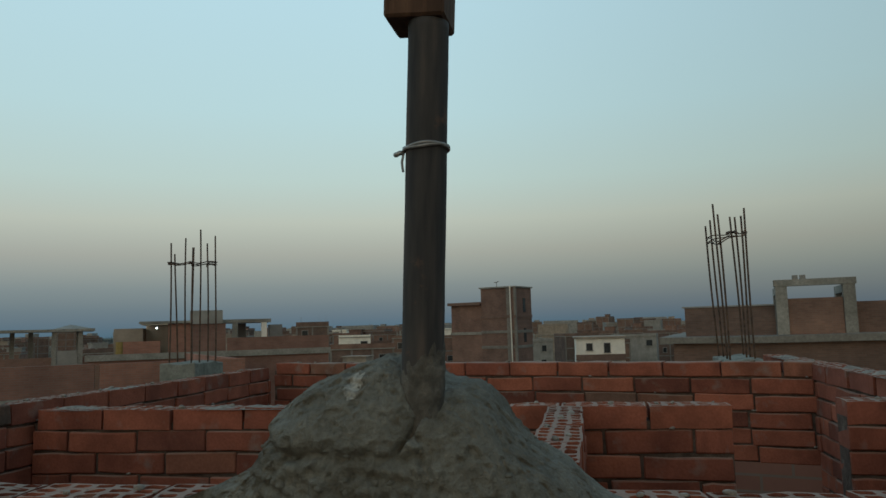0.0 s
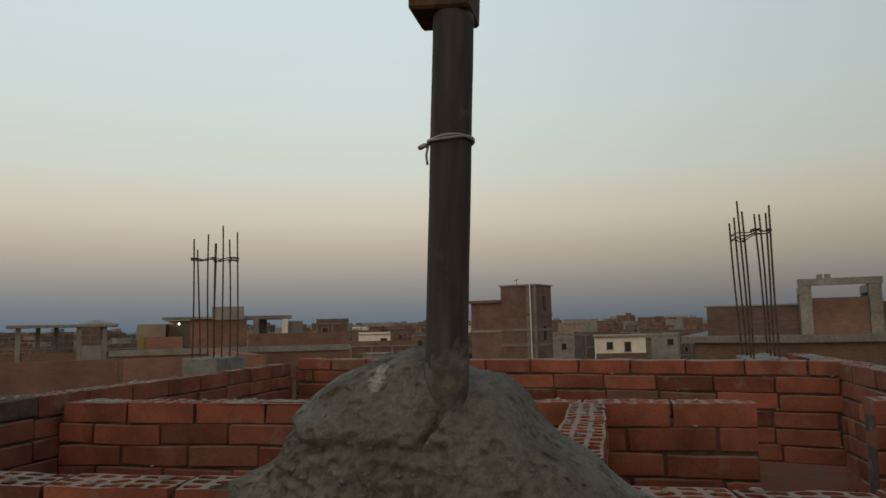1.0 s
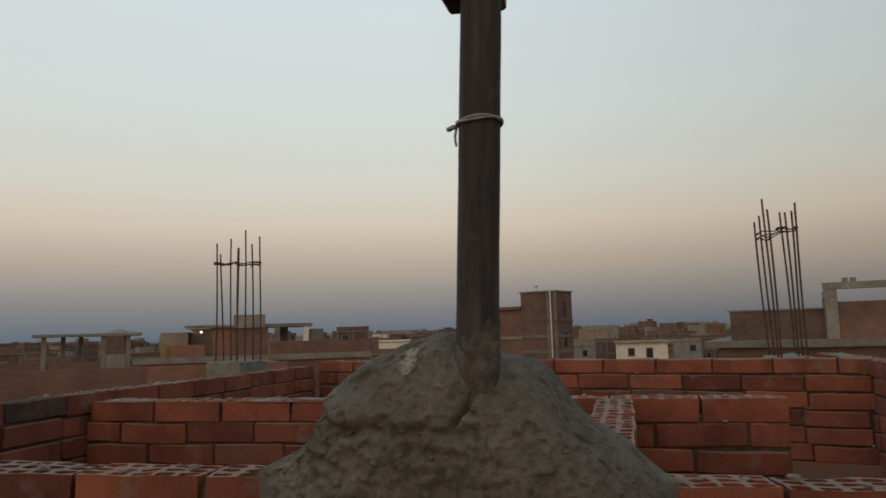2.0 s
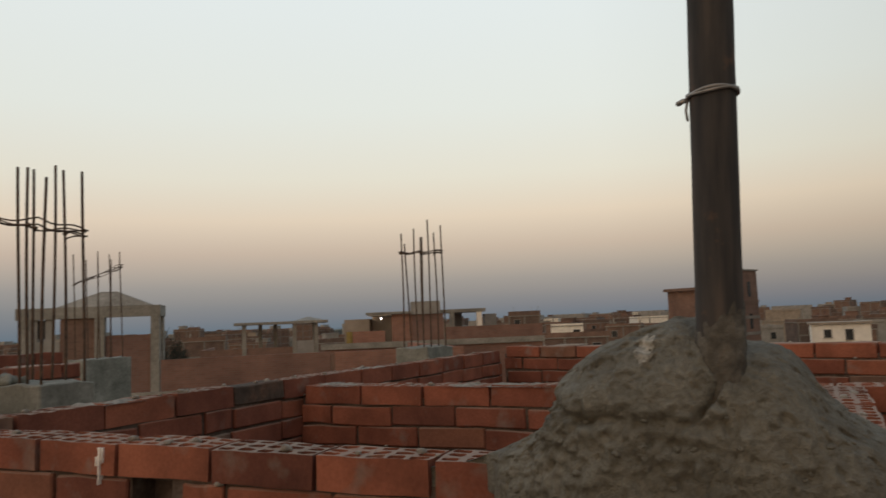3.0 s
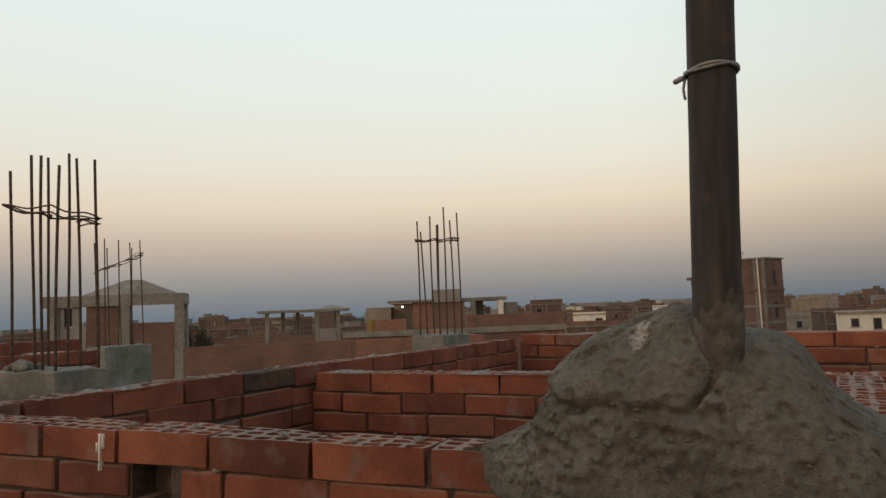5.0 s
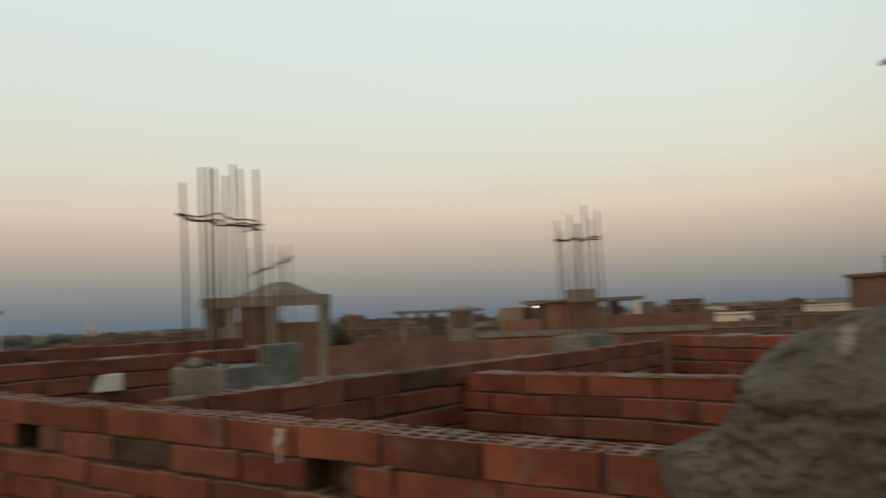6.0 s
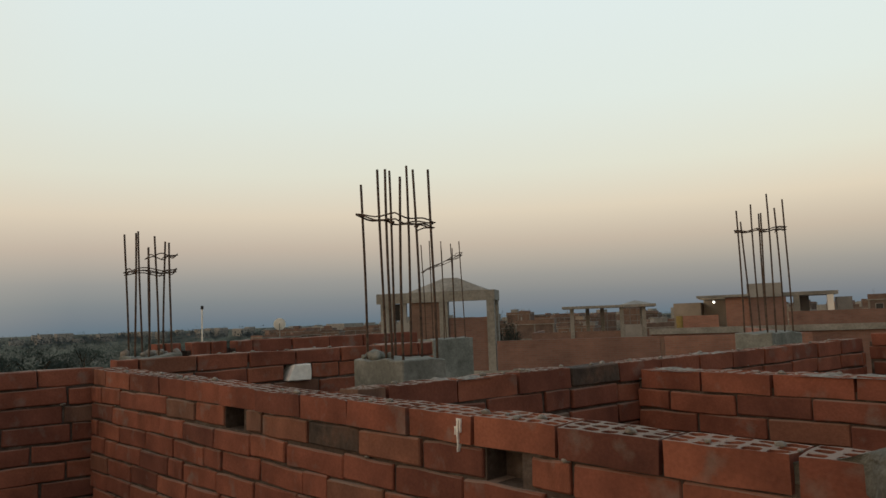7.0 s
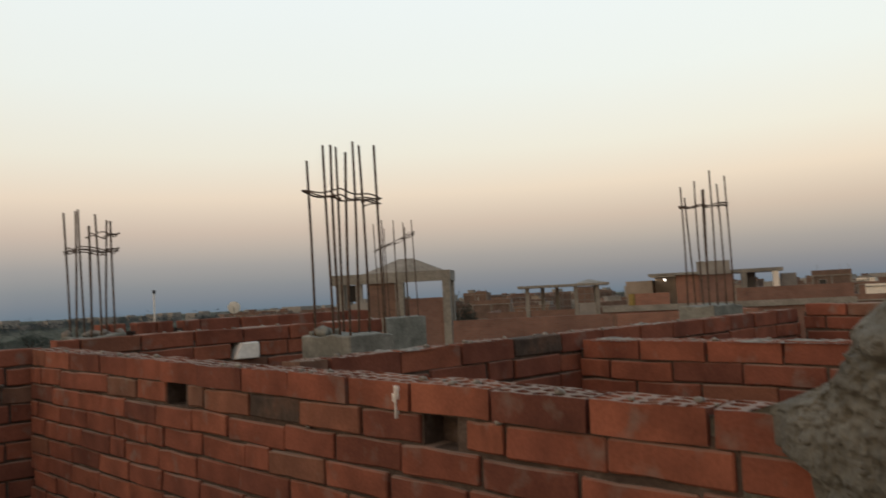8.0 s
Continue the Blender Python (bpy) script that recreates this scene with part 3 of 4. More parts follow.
# ---- the pipe with its wire and timber head ----
pipe = thing("standing_pipe", "dark steel pipe leaning slightly in a cement lump", "pipe", pose(-0.002, 1.402, 1.30, 0, 2.5, 0))
pm = bmesh.new()
SEG, RND = 60, 28
rings = []
for i in range(SEG + 1):
    z = 0.685 * i / SEG
    ring = []
    for k in range(RND):
        a = k * math.tau / RND
        r = 0.0295 + 0.0006 * noise.noise(Vector((math.cos(a) * 2, math.sin(a) * 2, z * 14)))
        ring.append(pm.verts.new((r * math.cos(a), r * math.sin(a), z)))
    rings.append(ring)
for i in range(SEG):
    for k in range(RND):
        pm.faces.new((rings[i][k], rings[i][(k + 1) % RND], rings[i + 1][(k + 1) % RND], rings[i + 1][k]))
pm.faces.new(rings[-1])
part("tube", pm, PIPE, pipe, smooth=True)
mm = bmesh.new()
crust = []
for i in range(81):
    z = 0.10 + 0.17 * i / 80
    ring = []
    for k in range(56):
        a = k * math.tau / 56
        edge = 0.012 * noise.noise(Vector((math.cos(a) * 2, math.sin(a) * 2, 4.0))) + 0.010 * noise.noise(Vector((math.cos(a) * 6, math.sin(a) * 6, 1.0))) + 0.016 * math.cos(a)
        thick = 0.0016 - 0.0042 * min(1.0, max(0.0, (z - 0.196 - edge) / 0.03))
        r = 0.0295 + thick + 0.002 * noise.noise(Vector((math.cos(a) * 3, math.sin(a) * 3, z * 60)))
        ring.append(mm.verts.new((r * math.cos(a), r * math.sin(a), z)))
    crust.append(ring)
for i in range(80):
    for k in range(56):
        mm.faces.new((crust[i][k], crust[i][(k + 1) % 56], crust[i + 1][(k + 1) % 56], crust[i + 1][k]))
part("mud_crust", mm, MUD, pipe, "dried mud stuck to the foot of the pipe", smooth=True)
wire = []
for k in range(52):
    a = k * math.tau / 24 + 2.4
    wire.append((0.0320 * math.cos(a), 0.0320 * math.sin(a), 0.500 + 0.0012 * math.cos(a - 0.2) + 0.0022 * math.sin(k * 0.6) + 0.00005 * k))
ring_ob = part("wire_tie", add_tube(bmesh.new(), wire, 0.0026, 7), WIRE, pipe, "twisted grey binding wire", smooth=True)
kn = add_tube(bmesh.new(), [(-0.030, -0.010, 0.494), (-0.036, -0.013, 0.493), (-0.041, -0.014, 0.490), (-0.043, -0.010, 0.491), (-0.038, -0.007, 0.494)], 0.0036, 7)
add_tube(kn, [(-0.030, -0.012, 0.494), (-0.0325, -0.012, 0.480), (-0.0315, -0.012, 0.472), (-0.0302, -0.012, 0.466)], 0.0018, 6)
part("wire_knot", kn, WIRE, ring_ob, smooth=True)
head = box(-0.060, 0.029, -0.032, 0.055, 0.686, 1.16, chamfer=0.004)
head_ob = part("timber_head", roughen(finer(head, 2), 0.002, 12, 3), WOOD, pipe, "brown timber block fixed on the pipe")

# ---- reinforced column stubs ----
def column_stub(x0, x1, y0, y1, ztop, tops, hoop_z, lean, label, seed, loose_hoop=None, hooks=True, inset=0.032, bar=0.0066, shift=(0,) * 8):
    """A poured column end, rough on top, with eight bars and a stirrup tied round them."""
    rng = random.Random(seed)
    cx, cy = (x0 + x1) / 2, (y0 + y1) / 2
    hx, hy = (x1 - x0) / 2, (y1 - y0) / 2
    col = thing("column_stub", label, "column", pose(cx, cy, 0), "reinforced column stubs")
    bm = finer(box(-hx, hx, -hy, hy, 0.0, ztop, chamfer=0.006), 5)
    for v in bm.verts:
        if v.co.z > ztop - 0.02:
            v.co.z += 0.018 * noise.noise(v.co * 9 + Vector((seed, 0, 0)))
    part("concrete", roughen(bm, 0.006, 7, seed), CONCRETE, col)
    ix, iy = hx - inset, hy - inset
    if hx > hy:
        places = [(-ix + 2 * ix * k / 3, s * iy) for s in (-1, 1) for k in range(4)]
    else:
        places = [(s * ix, -iy + 2 * iy * k / 3) for s in (-1, 1) for k in range(4)]
    places = [(px + d, py) if hx > hy else (px, py + d) for (px, py), d in zip(places, shift)]
    for k, (px, py) in enumerate(places):
        t = tops[k % len(tops)]
        lx, ly = lean[0] + rng.uniform(-0.012, 0.012), lean[1] + rng.uniform(-0.012, 0.012)
        path = []
        for i in range(9):
            u = i / 8
            h = (t - ztop + 0.05) * u
            path.append((px + lx * h + 0.006 * math.sin(3 * u + k), py + ly * h + 0.006 * math.cos(2.5 * u + k), ztop - 0.05 + h))
        part("bar", add_tube(bmesh.new(), path, bar, 8), STEEL, col, smooth=True)

    def hoop(z, dz, grow, name="stirrup", y_from=-1.0):
        path, h = [], z - ztop
        for ax, ay in ((-1, y_from), (1, y_from), (1, 1), (-1, 1)):
            path.append(((ix + grow) * ax + lean[0] * h, (iy + grow) * ay + lean[1] * h, z + dz[0] * ax + dz[1] * ay))
        pts = []
        for k in range(4):
            a, b = Vector(path[k]), Vector(path[(k + 1) % 4])
            for i in range(7):
                u = 0.06 + 0.88 * i / 6
                p = a.lerp(b, u)
                p.z += 0.008 * math.sin(u * 7 + k * 2 + seed)
                pts.append(p)
        bm = add_tube(bmesh.new(), pts, bar * 0.58, 7, closed=True)
        if hooks:
            p = Vector(path[2])
            add_tube(bm, [p, p + Vector((-0.03, -0.04, 0.0)), p + Vector((-0.055, -0.055, -0.008)), p + Vector((-0.05, -0.07, -0.02))], bar * 0.58, 6)
        return part(name, bm, STEEL, col, smooth=True)

    first = hoop(hoop_z[0], hoop_z[1], 0.013)
    hoop(hoop_z[0] + 0.012, (hoop_z[1][0] * 0.6, hoop_z[1][1] * 1.3), 0.016)
    for k, (px, py) in enumerate(places):
        if k % 2 == 0:
            h = hoop_z[0] - ztop
            p = (px + lean[0] * h, py + lean[1] * h, hoop_z[0] + hoop_z[1][0] * px / ix + hoop_z[1][1] * py / iy)
            tie = bmesh.new()
            lump(tie, p, bar * 1.7, rng, 0.8)
            part("tie_wire", tie, STEEL, first, smooth=True)
    if loose_hoop:
        hoop(loose_hoop[0], loose_hoop[1], 0.02, "stirrup", loose_hoop[2])
    return col


column_stub(-2.92, -2.52, 2.20, 2.44, 1.345, (2.165, 2.207, 2.20, 2.15, 2.25, 2.25, 2.217, 2.20), (1.975, (-0.035, -0.01)), (-0.01, 0.0),
            "grey concrete column end with tall rusty bars and a sagging stirrup", 1, bar=0.0060, shift=(0.035, 0.080, 0.026, 0.004, 0.03, 0.035, 0, 0))
column_stub(-2.73, -2.46, 5.15, 5.56, 1.345, (2.20, 2.13, 2.26, 2.20, 2.16, 2.30, 2.21, 2.28), (2.055, (-0.008, 0.014)), (-0.01, 0.01),
            "pale concrete column end with slightly leaning rusty bars", 2, inset=0.045, bar=0.0056)
column_stub(-6.18, -5.92, 4.95, 5.48, 1.315, (2.30, 2.26, 2.35, 2.28, 2.33, 2.24, 2.31, 2.34), (2.10, (0.02, 0.07)), (-0.02, 0.0),
            "tall concrete column end with bars and a crooked stirrup", 3, inset=0.06, bar=0.0058)
column_stub(-3.855, -3.645, 1.405, 1.65, 1.389, (2.00, 2.02, 1.94, 1.97, 1.99, 1.92, 1.98, 1.95), (1.80, (0.0, 0.0)), (0.0, -0.01),
            "column end behind the wall with rusty bars and two stirrups", 4, loose_hoop=(1.885, (0, 0), 0.0), bar=0.0048, shift=(0, 0.008, -0.008, 0, 0, 0, -0.018, -0.016))
column_stub(0.97, 1.18, 4.84, 5.28, 1.32, (2.15, 2.23, 2.15, 2.13, 2.18, 2.15, 2.16, 2.18), (2.03, (0.028, 0.022)), (-0.025, -0.01),
            "concrete column end with bars leaning inward above the side wall", 5, inset=0.036, bar=0.0056)

# rubble on the corner stub and a white block pushed into the gap in the wall
rub = bmesh.new()
rng = random.Random(31)
for k in range(16):
    r = rng.uniform(0.010, 0.026)
    lump(rub, (rng.uniform(-3.84, -3.67), rng.uniform(1.42, 1.63), 1.389 + r * 0.4), r, rng, 0.8)
tagged(part("rubble", rub, CRUMB, smooth=True), "loose mortar rubble on top of the column end", "rubble", kind="stuff")
wb = finer(box(-3.445, -3.332, 2.070, 2.20, 1.2325, 1.312, chamfer=0.004), 2)
for v in wb.verts:      # a broken piece, narrower at its top
    v.co.y += max(0.0, (v.co.z - 1.2325) / 0.08) * 0.038 * (2.20 - v.co.y) / 0.13
roughen(wb, 0.004, 20, 4)
tagged(part("white_block", wb, PALE), "white chalky block pushed into a gap of the brick wall", "block")
heap = bmesh.new()
for k in range(14):
    r = rng.uniform(0.012, 0.03)
    lump(heap, (-2.83 + rng.uniform(-0.07, 0.07), 2.27 + rng.uniform(-0.05, 0.07), 1.345 + r * 0.5), r, rng, 1.0)
tagged(part("mortar_heap", heap, CONCRETE, smooth=True), "small heap of set concrete on the column end", "rubble", kind="stuff")
# white paint dribble on the front wall
sm = bmesh.new()
for x0, z0, n, wide in ((2.134, 1.350, 13, 0.0024), (2.142, 1.350, 6, 0.0014), (2.127, 1.332, 4, 0.0018)):
    lv = []
    for k in range(n):
        dx = 0.0022 * noise.noise(Vector((k * 0.5, 2, x0 * 9)))
        w = wide * (1 - 0.75 * k / n) * (1 + 0.9 * noise.noise(Vector((k * 0.8, x0 * 30, 3))))
        lv.append((sm.verts.new((x0 + dx - w, -0.0085, z0 - 0.006 * k)), sm.verts.new((x0 + dx + w, -0.0085, z0 - 0.006 * k))))
    for p, q in zip(lv, lv[1:]):
        sm.faces.new((p[0], p[1], q[1], q[0]))
out = bmesh.ops.extrude_face_region(sm, geom=sm.faces[:])
for v in out["geom"]:
    if isinstance(v, bmesh.types.BMVert):
        v.co.y += 0.012
bmesh.ops.recalc_face_normals(sm, faces=sm.faces[:])
part("paint_dribble", sm, PALE, bpy.data.objects["wall_front"], "white paint dribble")

# ---- ground, fields and town ----
g = bmesh.new()
bmesh.ops.create_circle(g, cap_ends=True, segments=96, radius=4600)
for v in g.verts:
    v.co.z = -9.5
tagged(part("ground", g, GROUND), "dark fields and bare earth reaching the horizon", "ground", kind="structure")

WALLS = {"red": FAR_HAZED, "brown": FAR_BROWN, "tan": FAR_TAN, "white": FAR_WHITE, "grey": FAR_GREY}


def window(parent, w, h, x, y, z, name="window"):
    """A recessed opening: frame, dark pane and sill, on a wall that faces local -y."""
    bm = bmesh.new()
    t = 0.09
    for a in ((x - w / 2 - t, x - w / 2, z, z + h), (x + w / 2, x + w / 2 + t, z, z + h), (x - w / 2 - t, x + w / 2 + t, z + h, z + h + t)):
        add_box(bm, a[0], a[1], y - 0.05, y + 0.06, a[2], a[3])
    fr = part(name, bm, FAR_GREY, parent)
    part("pane", box(x - w / 2, x + w / 2, y - 0.012, y + 0.02, z, z + h), GLASS_DARK, fr)
    part("sill", box(x - w / 2 - 0.15, x + w / 2 + 0.15, y - 0.14, y + 0.05, z - 0.09, z), FAR_CONCRETE, fr)
    return fr


def town_house(x, y, turn, w, d, top, wall, rng, label, storey=3.0, bands=True, windows=True, clutter=True, group="houses of the town"):
    """A flat-roofed house: concrete frame with infill walls, openings on the near side and things left on its roof."""
    h = thing("house", label, "house", pose(x, y, -9.5, 0, 0, turn), group)
    H = top + 9.5
    part("wall", box(-w / 2, w / 2, 0, d, 0, H), WALLS[wall], h)
    part("roof", box(-w / 2 - 0.15, w / 2 + 0.15, -0.15, d + 0.15, H, H + 0.16), FAR_CONCRETE, h)
    par = bmesh.new()
    ph = rng.uniform(0.3, 0.9)
    add_box(par, -w / 2, w / 2, 0.0, 0.14, H + 0.16, H + 0.16 + ph)
    add_box(par, -w / 2, -w / 2 + 0.14, 0.14, d, H + 0.16, H + 0.16 + ph)
    add_box(par, w / 2 - 0.14, w / 2, 0.14, d, H + 0.16, H + 0.16 + ph)
    part("parapet", par, WALLS[wall], h)
    n = max(2, round(w / 3.4))
    if bands:
        fr = bmesh.new()
        k = 1
        while H - k * storey > 0:
            add_box(fr, -w / 2 - 0.05, w / 2 + 0.05, -0.05, 0.1, H - k * storey, H - k * storey + 0.28)
            k += 1
        for i in range(n + 1):
            cx = -w / 2 + 0.15 + (w - 0.3) * i / n
            add_box(fr, cx - 0.15, cx + 0.15, -0.045, 0.1, 0, H)
        part("concrete_frame", fr, FRAME, h)
    if windows:
        for s in range(1, 3):
            for i in range(n):
                if rng.random() < 0.5:
                    cx = -w / 2 + w * (i + 0.5) / n + rng.uniform(-0.3, 0.3)
                    window(h, rng.uniform(0.8, 1.3), rng.uniform(1.0, 1.4), cx, 0, H - s * storey + 1.0)
    if clutter:
        k = rng.random()
        if k < 0.35:
            rw, rd, rh = rng.uniform(2, 3.5), rng.uniform(2, 3.5), rng.uniform(1.0, 1.9)
            rx = rng.uniform(-w / 2 + rw / 2, w / 2 - rw / 2)
            bm = box(rx - rw / 2, rx + rw / 2, d * 0.4, d * 0.4 + rd, H + 0.16, H + 0.16 + rh)
            add_box(bm, rx - rw / 2 - 0.2, rx + rw / 2 + 0.2, d * 0.4 - 0.2, d * 0.4 + rd + 0.2, H + 0.16 + rh, H + 0.3 + rh)
            part("roof_room", bm, WALLS[rng.choice(("red", "grey", "brown", "tan"))], h)
        for i in range(rng.randint(0, 4)):
            cx, cy = rng.uniform(-w / 2 + 0.3, w / 2 - 0.3), rng.uniform(0.3, d - 0.3)
            bm = box(cx - 0.15, cx + 0.15, cy - 0.15, cy + 0.15, H + 0.16, H + rng.uniform(0.8, 1.6))
            for bx, by in ((-0.1, -0.1), (0.1, -0.1), (0.1, 0.1), (-0.1, 0.1)):
                add_tube(bm, [(cx + bx, cy + by, H + 0.8), (cx + bx, cy + by, H + 2.1)], 0.012, 5)
            part("roof_column", bm, FAR_CONCRETE, h)
    return h


rng = random.Random(77)

# the neighbour's roof: parapet, portal frame with a hipped cover, parapet corner
nb = thing("neighbour_house", "brick house with a parapet and bare concrete roof portal", "house", pose(-18.84, 18.24, -9.52, 0, 0, 39.7))
Z0 = 9.05
part("wall", box(-7.5, 9.6, 0, 11, 0, Z0), FAR_RED, nb)
part("roof", box(-7.6, 9.7, -0.1, 11.1, Z0, Z0 + 0.15), FAR_CONCRETE, nb)
part("parapet", box(-0.57, 4.9, 0, 0.14, Z0 + 0.15, Z0 + 1.17), FAR_RED, nb)
part("parapet_pier", box(4.91, 5.04, 0.02, 0.13, Z0 + 0.15, Z0 + 1.1), FAR_BROWN, nb)
part("parapet", box(5.05, 9.6, 0, 0.14, Z0 + 0.15, Z0 + 1.15), FAR_RED, nb)
part("parapet", box(9.46, 9.6, 0.16, 11, Z0 + 0.15, Z0 + 1.12), FAR_RED, nb)
part("kerb", roughen(finer(box(0.0, 9.6, -0.22, -0.02, Z0 - 0.1, Z0 + 0.2), 3), 0.03, 2), FAR_CONCRETE, nb)
T = Z0 + 2.97
part("portal_beam", box(-4.9, -0.58, 0.0, 0.3, T - 0.36, T), FAR_CONCRETE, nb)
for px, wd in ((-4.75, 0.3), (-2.58, 0.3), (-0.88, 0.27)):
    part("portal_post", box(px, px + wd, 0.004, 0.296, Z0 + 0.15, T - 0.36), FAR_CONCRETE, nb)
for px in (-4.75, -0.88):
    part("portal_post", box(px, px + 0.27, 0.9, 1.2, Z0 + 0.15, T - 0.36), FAR_CONCRETE, nb)
part("portal_beam", box(-4.9, -4.6, 0.3, 1.2, T - 0.36, T), FAR_CONCRETE, nb)
part("portal_beam", box(-0.88, -0.58, 0.3, 1.2, T - 0.36, T), FAR_CONCRETE, nb)
part("infill", box(-2.27, -0.89, 0.1, 0.24, Z0 + 0.15, Z0 + 2.02), FAR_RED, nb)
part("infill", box(-3.62, -2.59, 0.1, 0.24, Z0 + 0.15, T - 0.36), FAR_BROWN, nb)
inf = bmesh.new()
add_box(inf, -4.44, -3.63, 0.1, 0.24, Z0 + 0.15, Z0 + 1.9)
add_box(inf, -4.44, -4.28, 0.1, 0.24, Z0 + 1.9, T - 0.36)
add_box(inf, -4.05, -3.82, 0.1, 0.24, Z0 + 1.9, T - 0.36)
part("infill", inf, FAR_GREY, nb, "grey rendered panel with two small openings")
# near-black sheet filling one small opening, in place of the shade inside
part("shutter", box(-4.28, -4.06, 0.14, 0.2, Z0 + 2.0, T - 0.38), DARK, nb)
cv = bmesh.new()
b4 = [cv.verts.new(p) for p in ((-3.75, 0.05, T + 0.005), (-0.85, 0.05, T + 0.005), (-0.85, 1.2, T + 0.005), (-3.75, 1.2, T + 0.005))]
tp = [cv.verts.new(p) for p in ((-2.5, 0.5, T + 0.50), (-2.0, 0.5, T + 0.50), (-2.0, 0.75, T + 0.50), (-2.5, 0.75, T + 0.50))]
for k in range(4):
    cv.faces.new((b4[k], b4[(k + 1) % 4], tp[(k + 1) % 4], tp[k]))
cv.faces.new(tp), cv.faces.new(b4[::-1])
bmesh.ops.recalc_face_normals(cv, faces=cv.faces[:])
part("hipped_cover", cv, FAR_CONCRETE, nb, "pale low hipped cover")

# open slab on posts, on a farther roof
hs = town_house(-31.4, 39.3, 39.5, 11, 9, -0.55, "red", rng, "brick house carrying an open roof slab on posts", windows=False, clutter=False)
can = thing("roof_canopy", "thin grey concrete slab on posts over a flat roof", "canopy", pose(-33.76, 37.21, -0.39, 0, 0, 39.5))
part("slab", roughen(finer(box(-0.25, 5.75, -0.3, 3.2, 2.28, 2.44), 3), 0.03, 1), FAR_CONCRETE, can)
for px, py in ((0.25, 0), (3.45, 0), (4.85, 0), (1.2, 2.7), (2.2, 2.7), (4.85, 2.7)):
    part("post", box(px, px + 0.26, py, py + 0.26, 0, 2.28), FAR_CONCRETE, can)
part("panel", box(3.72, 4.84, 0.05, 0.2, 0.1, 1.15), FAR_GREY, can, "grey rendered low panel")
hp = bmesh.new()
q4 = [hp.verts.new(p) for p in ((3.5, -0.2, 2.44), (5.6, -0.2, 2.44), (5.6, 3.0, 2.44), (3.5, 3.0, 2.44))]
ap = hp.verts.new((4.5, 1.4, 2.72))
for k in range(4):
    hp.faces.new((q4[k], q4[(k + 1) % 4], ap))
part("hip", hp, FAR_CONCRETE, can)

# roof with a lit porch, a stair head and a second slab
b3 = thing("porch_house", "brick roof terrace with a lit porch and a concrete stair head", "house", pose(-22.7, 33.3, -9.5, 0, 0, 28.8))
R3 = 9.85
part("wall", box(-1.2, 10.5, 0, 9, 0, R3), FAR_RED, b3)
part("ledge", box(-1.3, 10.6, -0.12, 0.2, R3, R3 + 0.3), FAR_CONCRETE, b3)
part("roof_room", box(-0.1, 1.25, 0.6, 3.4, R3 + 0.3, R3 + 1.55), FAR_TAN, b3)
part("roof_room", box(2.45, 3.55, 0.4, 3.4, R3 + 0.0, R3 + 1.75), FAR_RED, b3)
part("porch_slab", box(1.1, 3.6, 0.1, 3.5, R3 + 1.76, R3 + 1.88), FAR_CONCRETE, b3)
part("porch_back", box(1.25, 2.45, 2.8, 2.95, R3, R3 + 1.75), FAR_WHITE, b3)
part("porch_ceiling", box(1.2, 2.45, 0.2, 2.8, R3 + 1.70, R3 + 1.755), FAR_WHITE, b3)
part("low_wall", box(0.2, 2.1, 0.12, 0.26, R3 + 0.3, R3 + 0.9), FAR_RED, b3)
bulb = bmesh.new()
bmesh.ops.create_icosphere(bulb, subdivisions=2, radius=0.055)
lamp = tagged(part("porch_lamp", bulb, LAMP, smooth=True), "small lit bulb hanging beneath a porch slab", "lamp")
lamp.matrix_world = pose(-21.15, 34.45, 1.89)
part("stair_wall", box(3.56, 5.25, 0.3, 2.6, R3, R3 + 1.70), FAR_RED, b3)
part("stair_head", box(3.50, 5.10, 0.22, 2.7, R3 + 1.70, R3 + 2.38), FAR_GREY, b3, "grey concrete stair head")
part("second_slab", box(4.6, 7.6, 1.0, 4.5, R3 + 1.72, R3 + 1.9), FAR_CONCRETE, b3)
for px in (5.6, 7.1):
    part("post", box(px, px + 0.28, 1.02, 1.3, R3, R3 + 1.72), FAR_WHITE if px > 6 else FAR_CONCRETE, b3)
part("parapet", box(5.3, 10.5, -0.1, 0.06, R3 + 0.3, R3 + 0.95), FAR_RED, b3)
part("far_panel", box(5.9, 6.4, 3.0, 3.2, R3, R3 + 1.7), FAR_GREY, b3)
part("roof_room", box(7.7, 8.4, 3.2, 4.6, R3, R3 + 1.6), FAR_GREY, b3)
dr = bmesh.new()
bmesh.ops.create_cone(dr, cap_ends=True, segments=16, radius1=0.17, radius2=0.17, depth=0.6, matrix=pose(-22.6, 33.55, 0.95))
tagged(part("yellow_drum", dr, YELLOW), "yellow plastic drum on a brick ledge", "drum")

# tall brick house with a white drainpipe
tw = thing("tall_house", "tall narrow red brick house with a white drainpipe", "house", pose(-9.3, 79.3, -9.5, 0, 0, -20))
part("wall", box(-2.05, 2.0, 0, 4.1, 0, 15.0), FAR_HAZED, tw)
part("roof", box(-2.2, 2.15, -0.15, 4.25, 15.0, 15.14), FAR_CONCRETE, tw)
for z in (5.6, 8.6, 10.2, 11.8):
    part("band", box(-2.1, 2.05, -0.06, 4.16, z, z + 0.3), FRAME if z != 11.8 else FAR_BROWN, tw)
part("corner_column", box(1.0, 1.35, -0.05, 0.1, 0, 15), FRAME, tw)
part("corner_column", box(1.85, 2.1, -0.05, 0.2, 0, 15), FRAME, tw)
part("wing", box(-5.9, -2.06, 0.2, 4.0, 0, 13.3), FAR_HAZED, tw)
part("wing_roof", box(-6.1, -2.06, -0.3, 4.1, 13.3, 13.6), FAR_BROWN, tw)
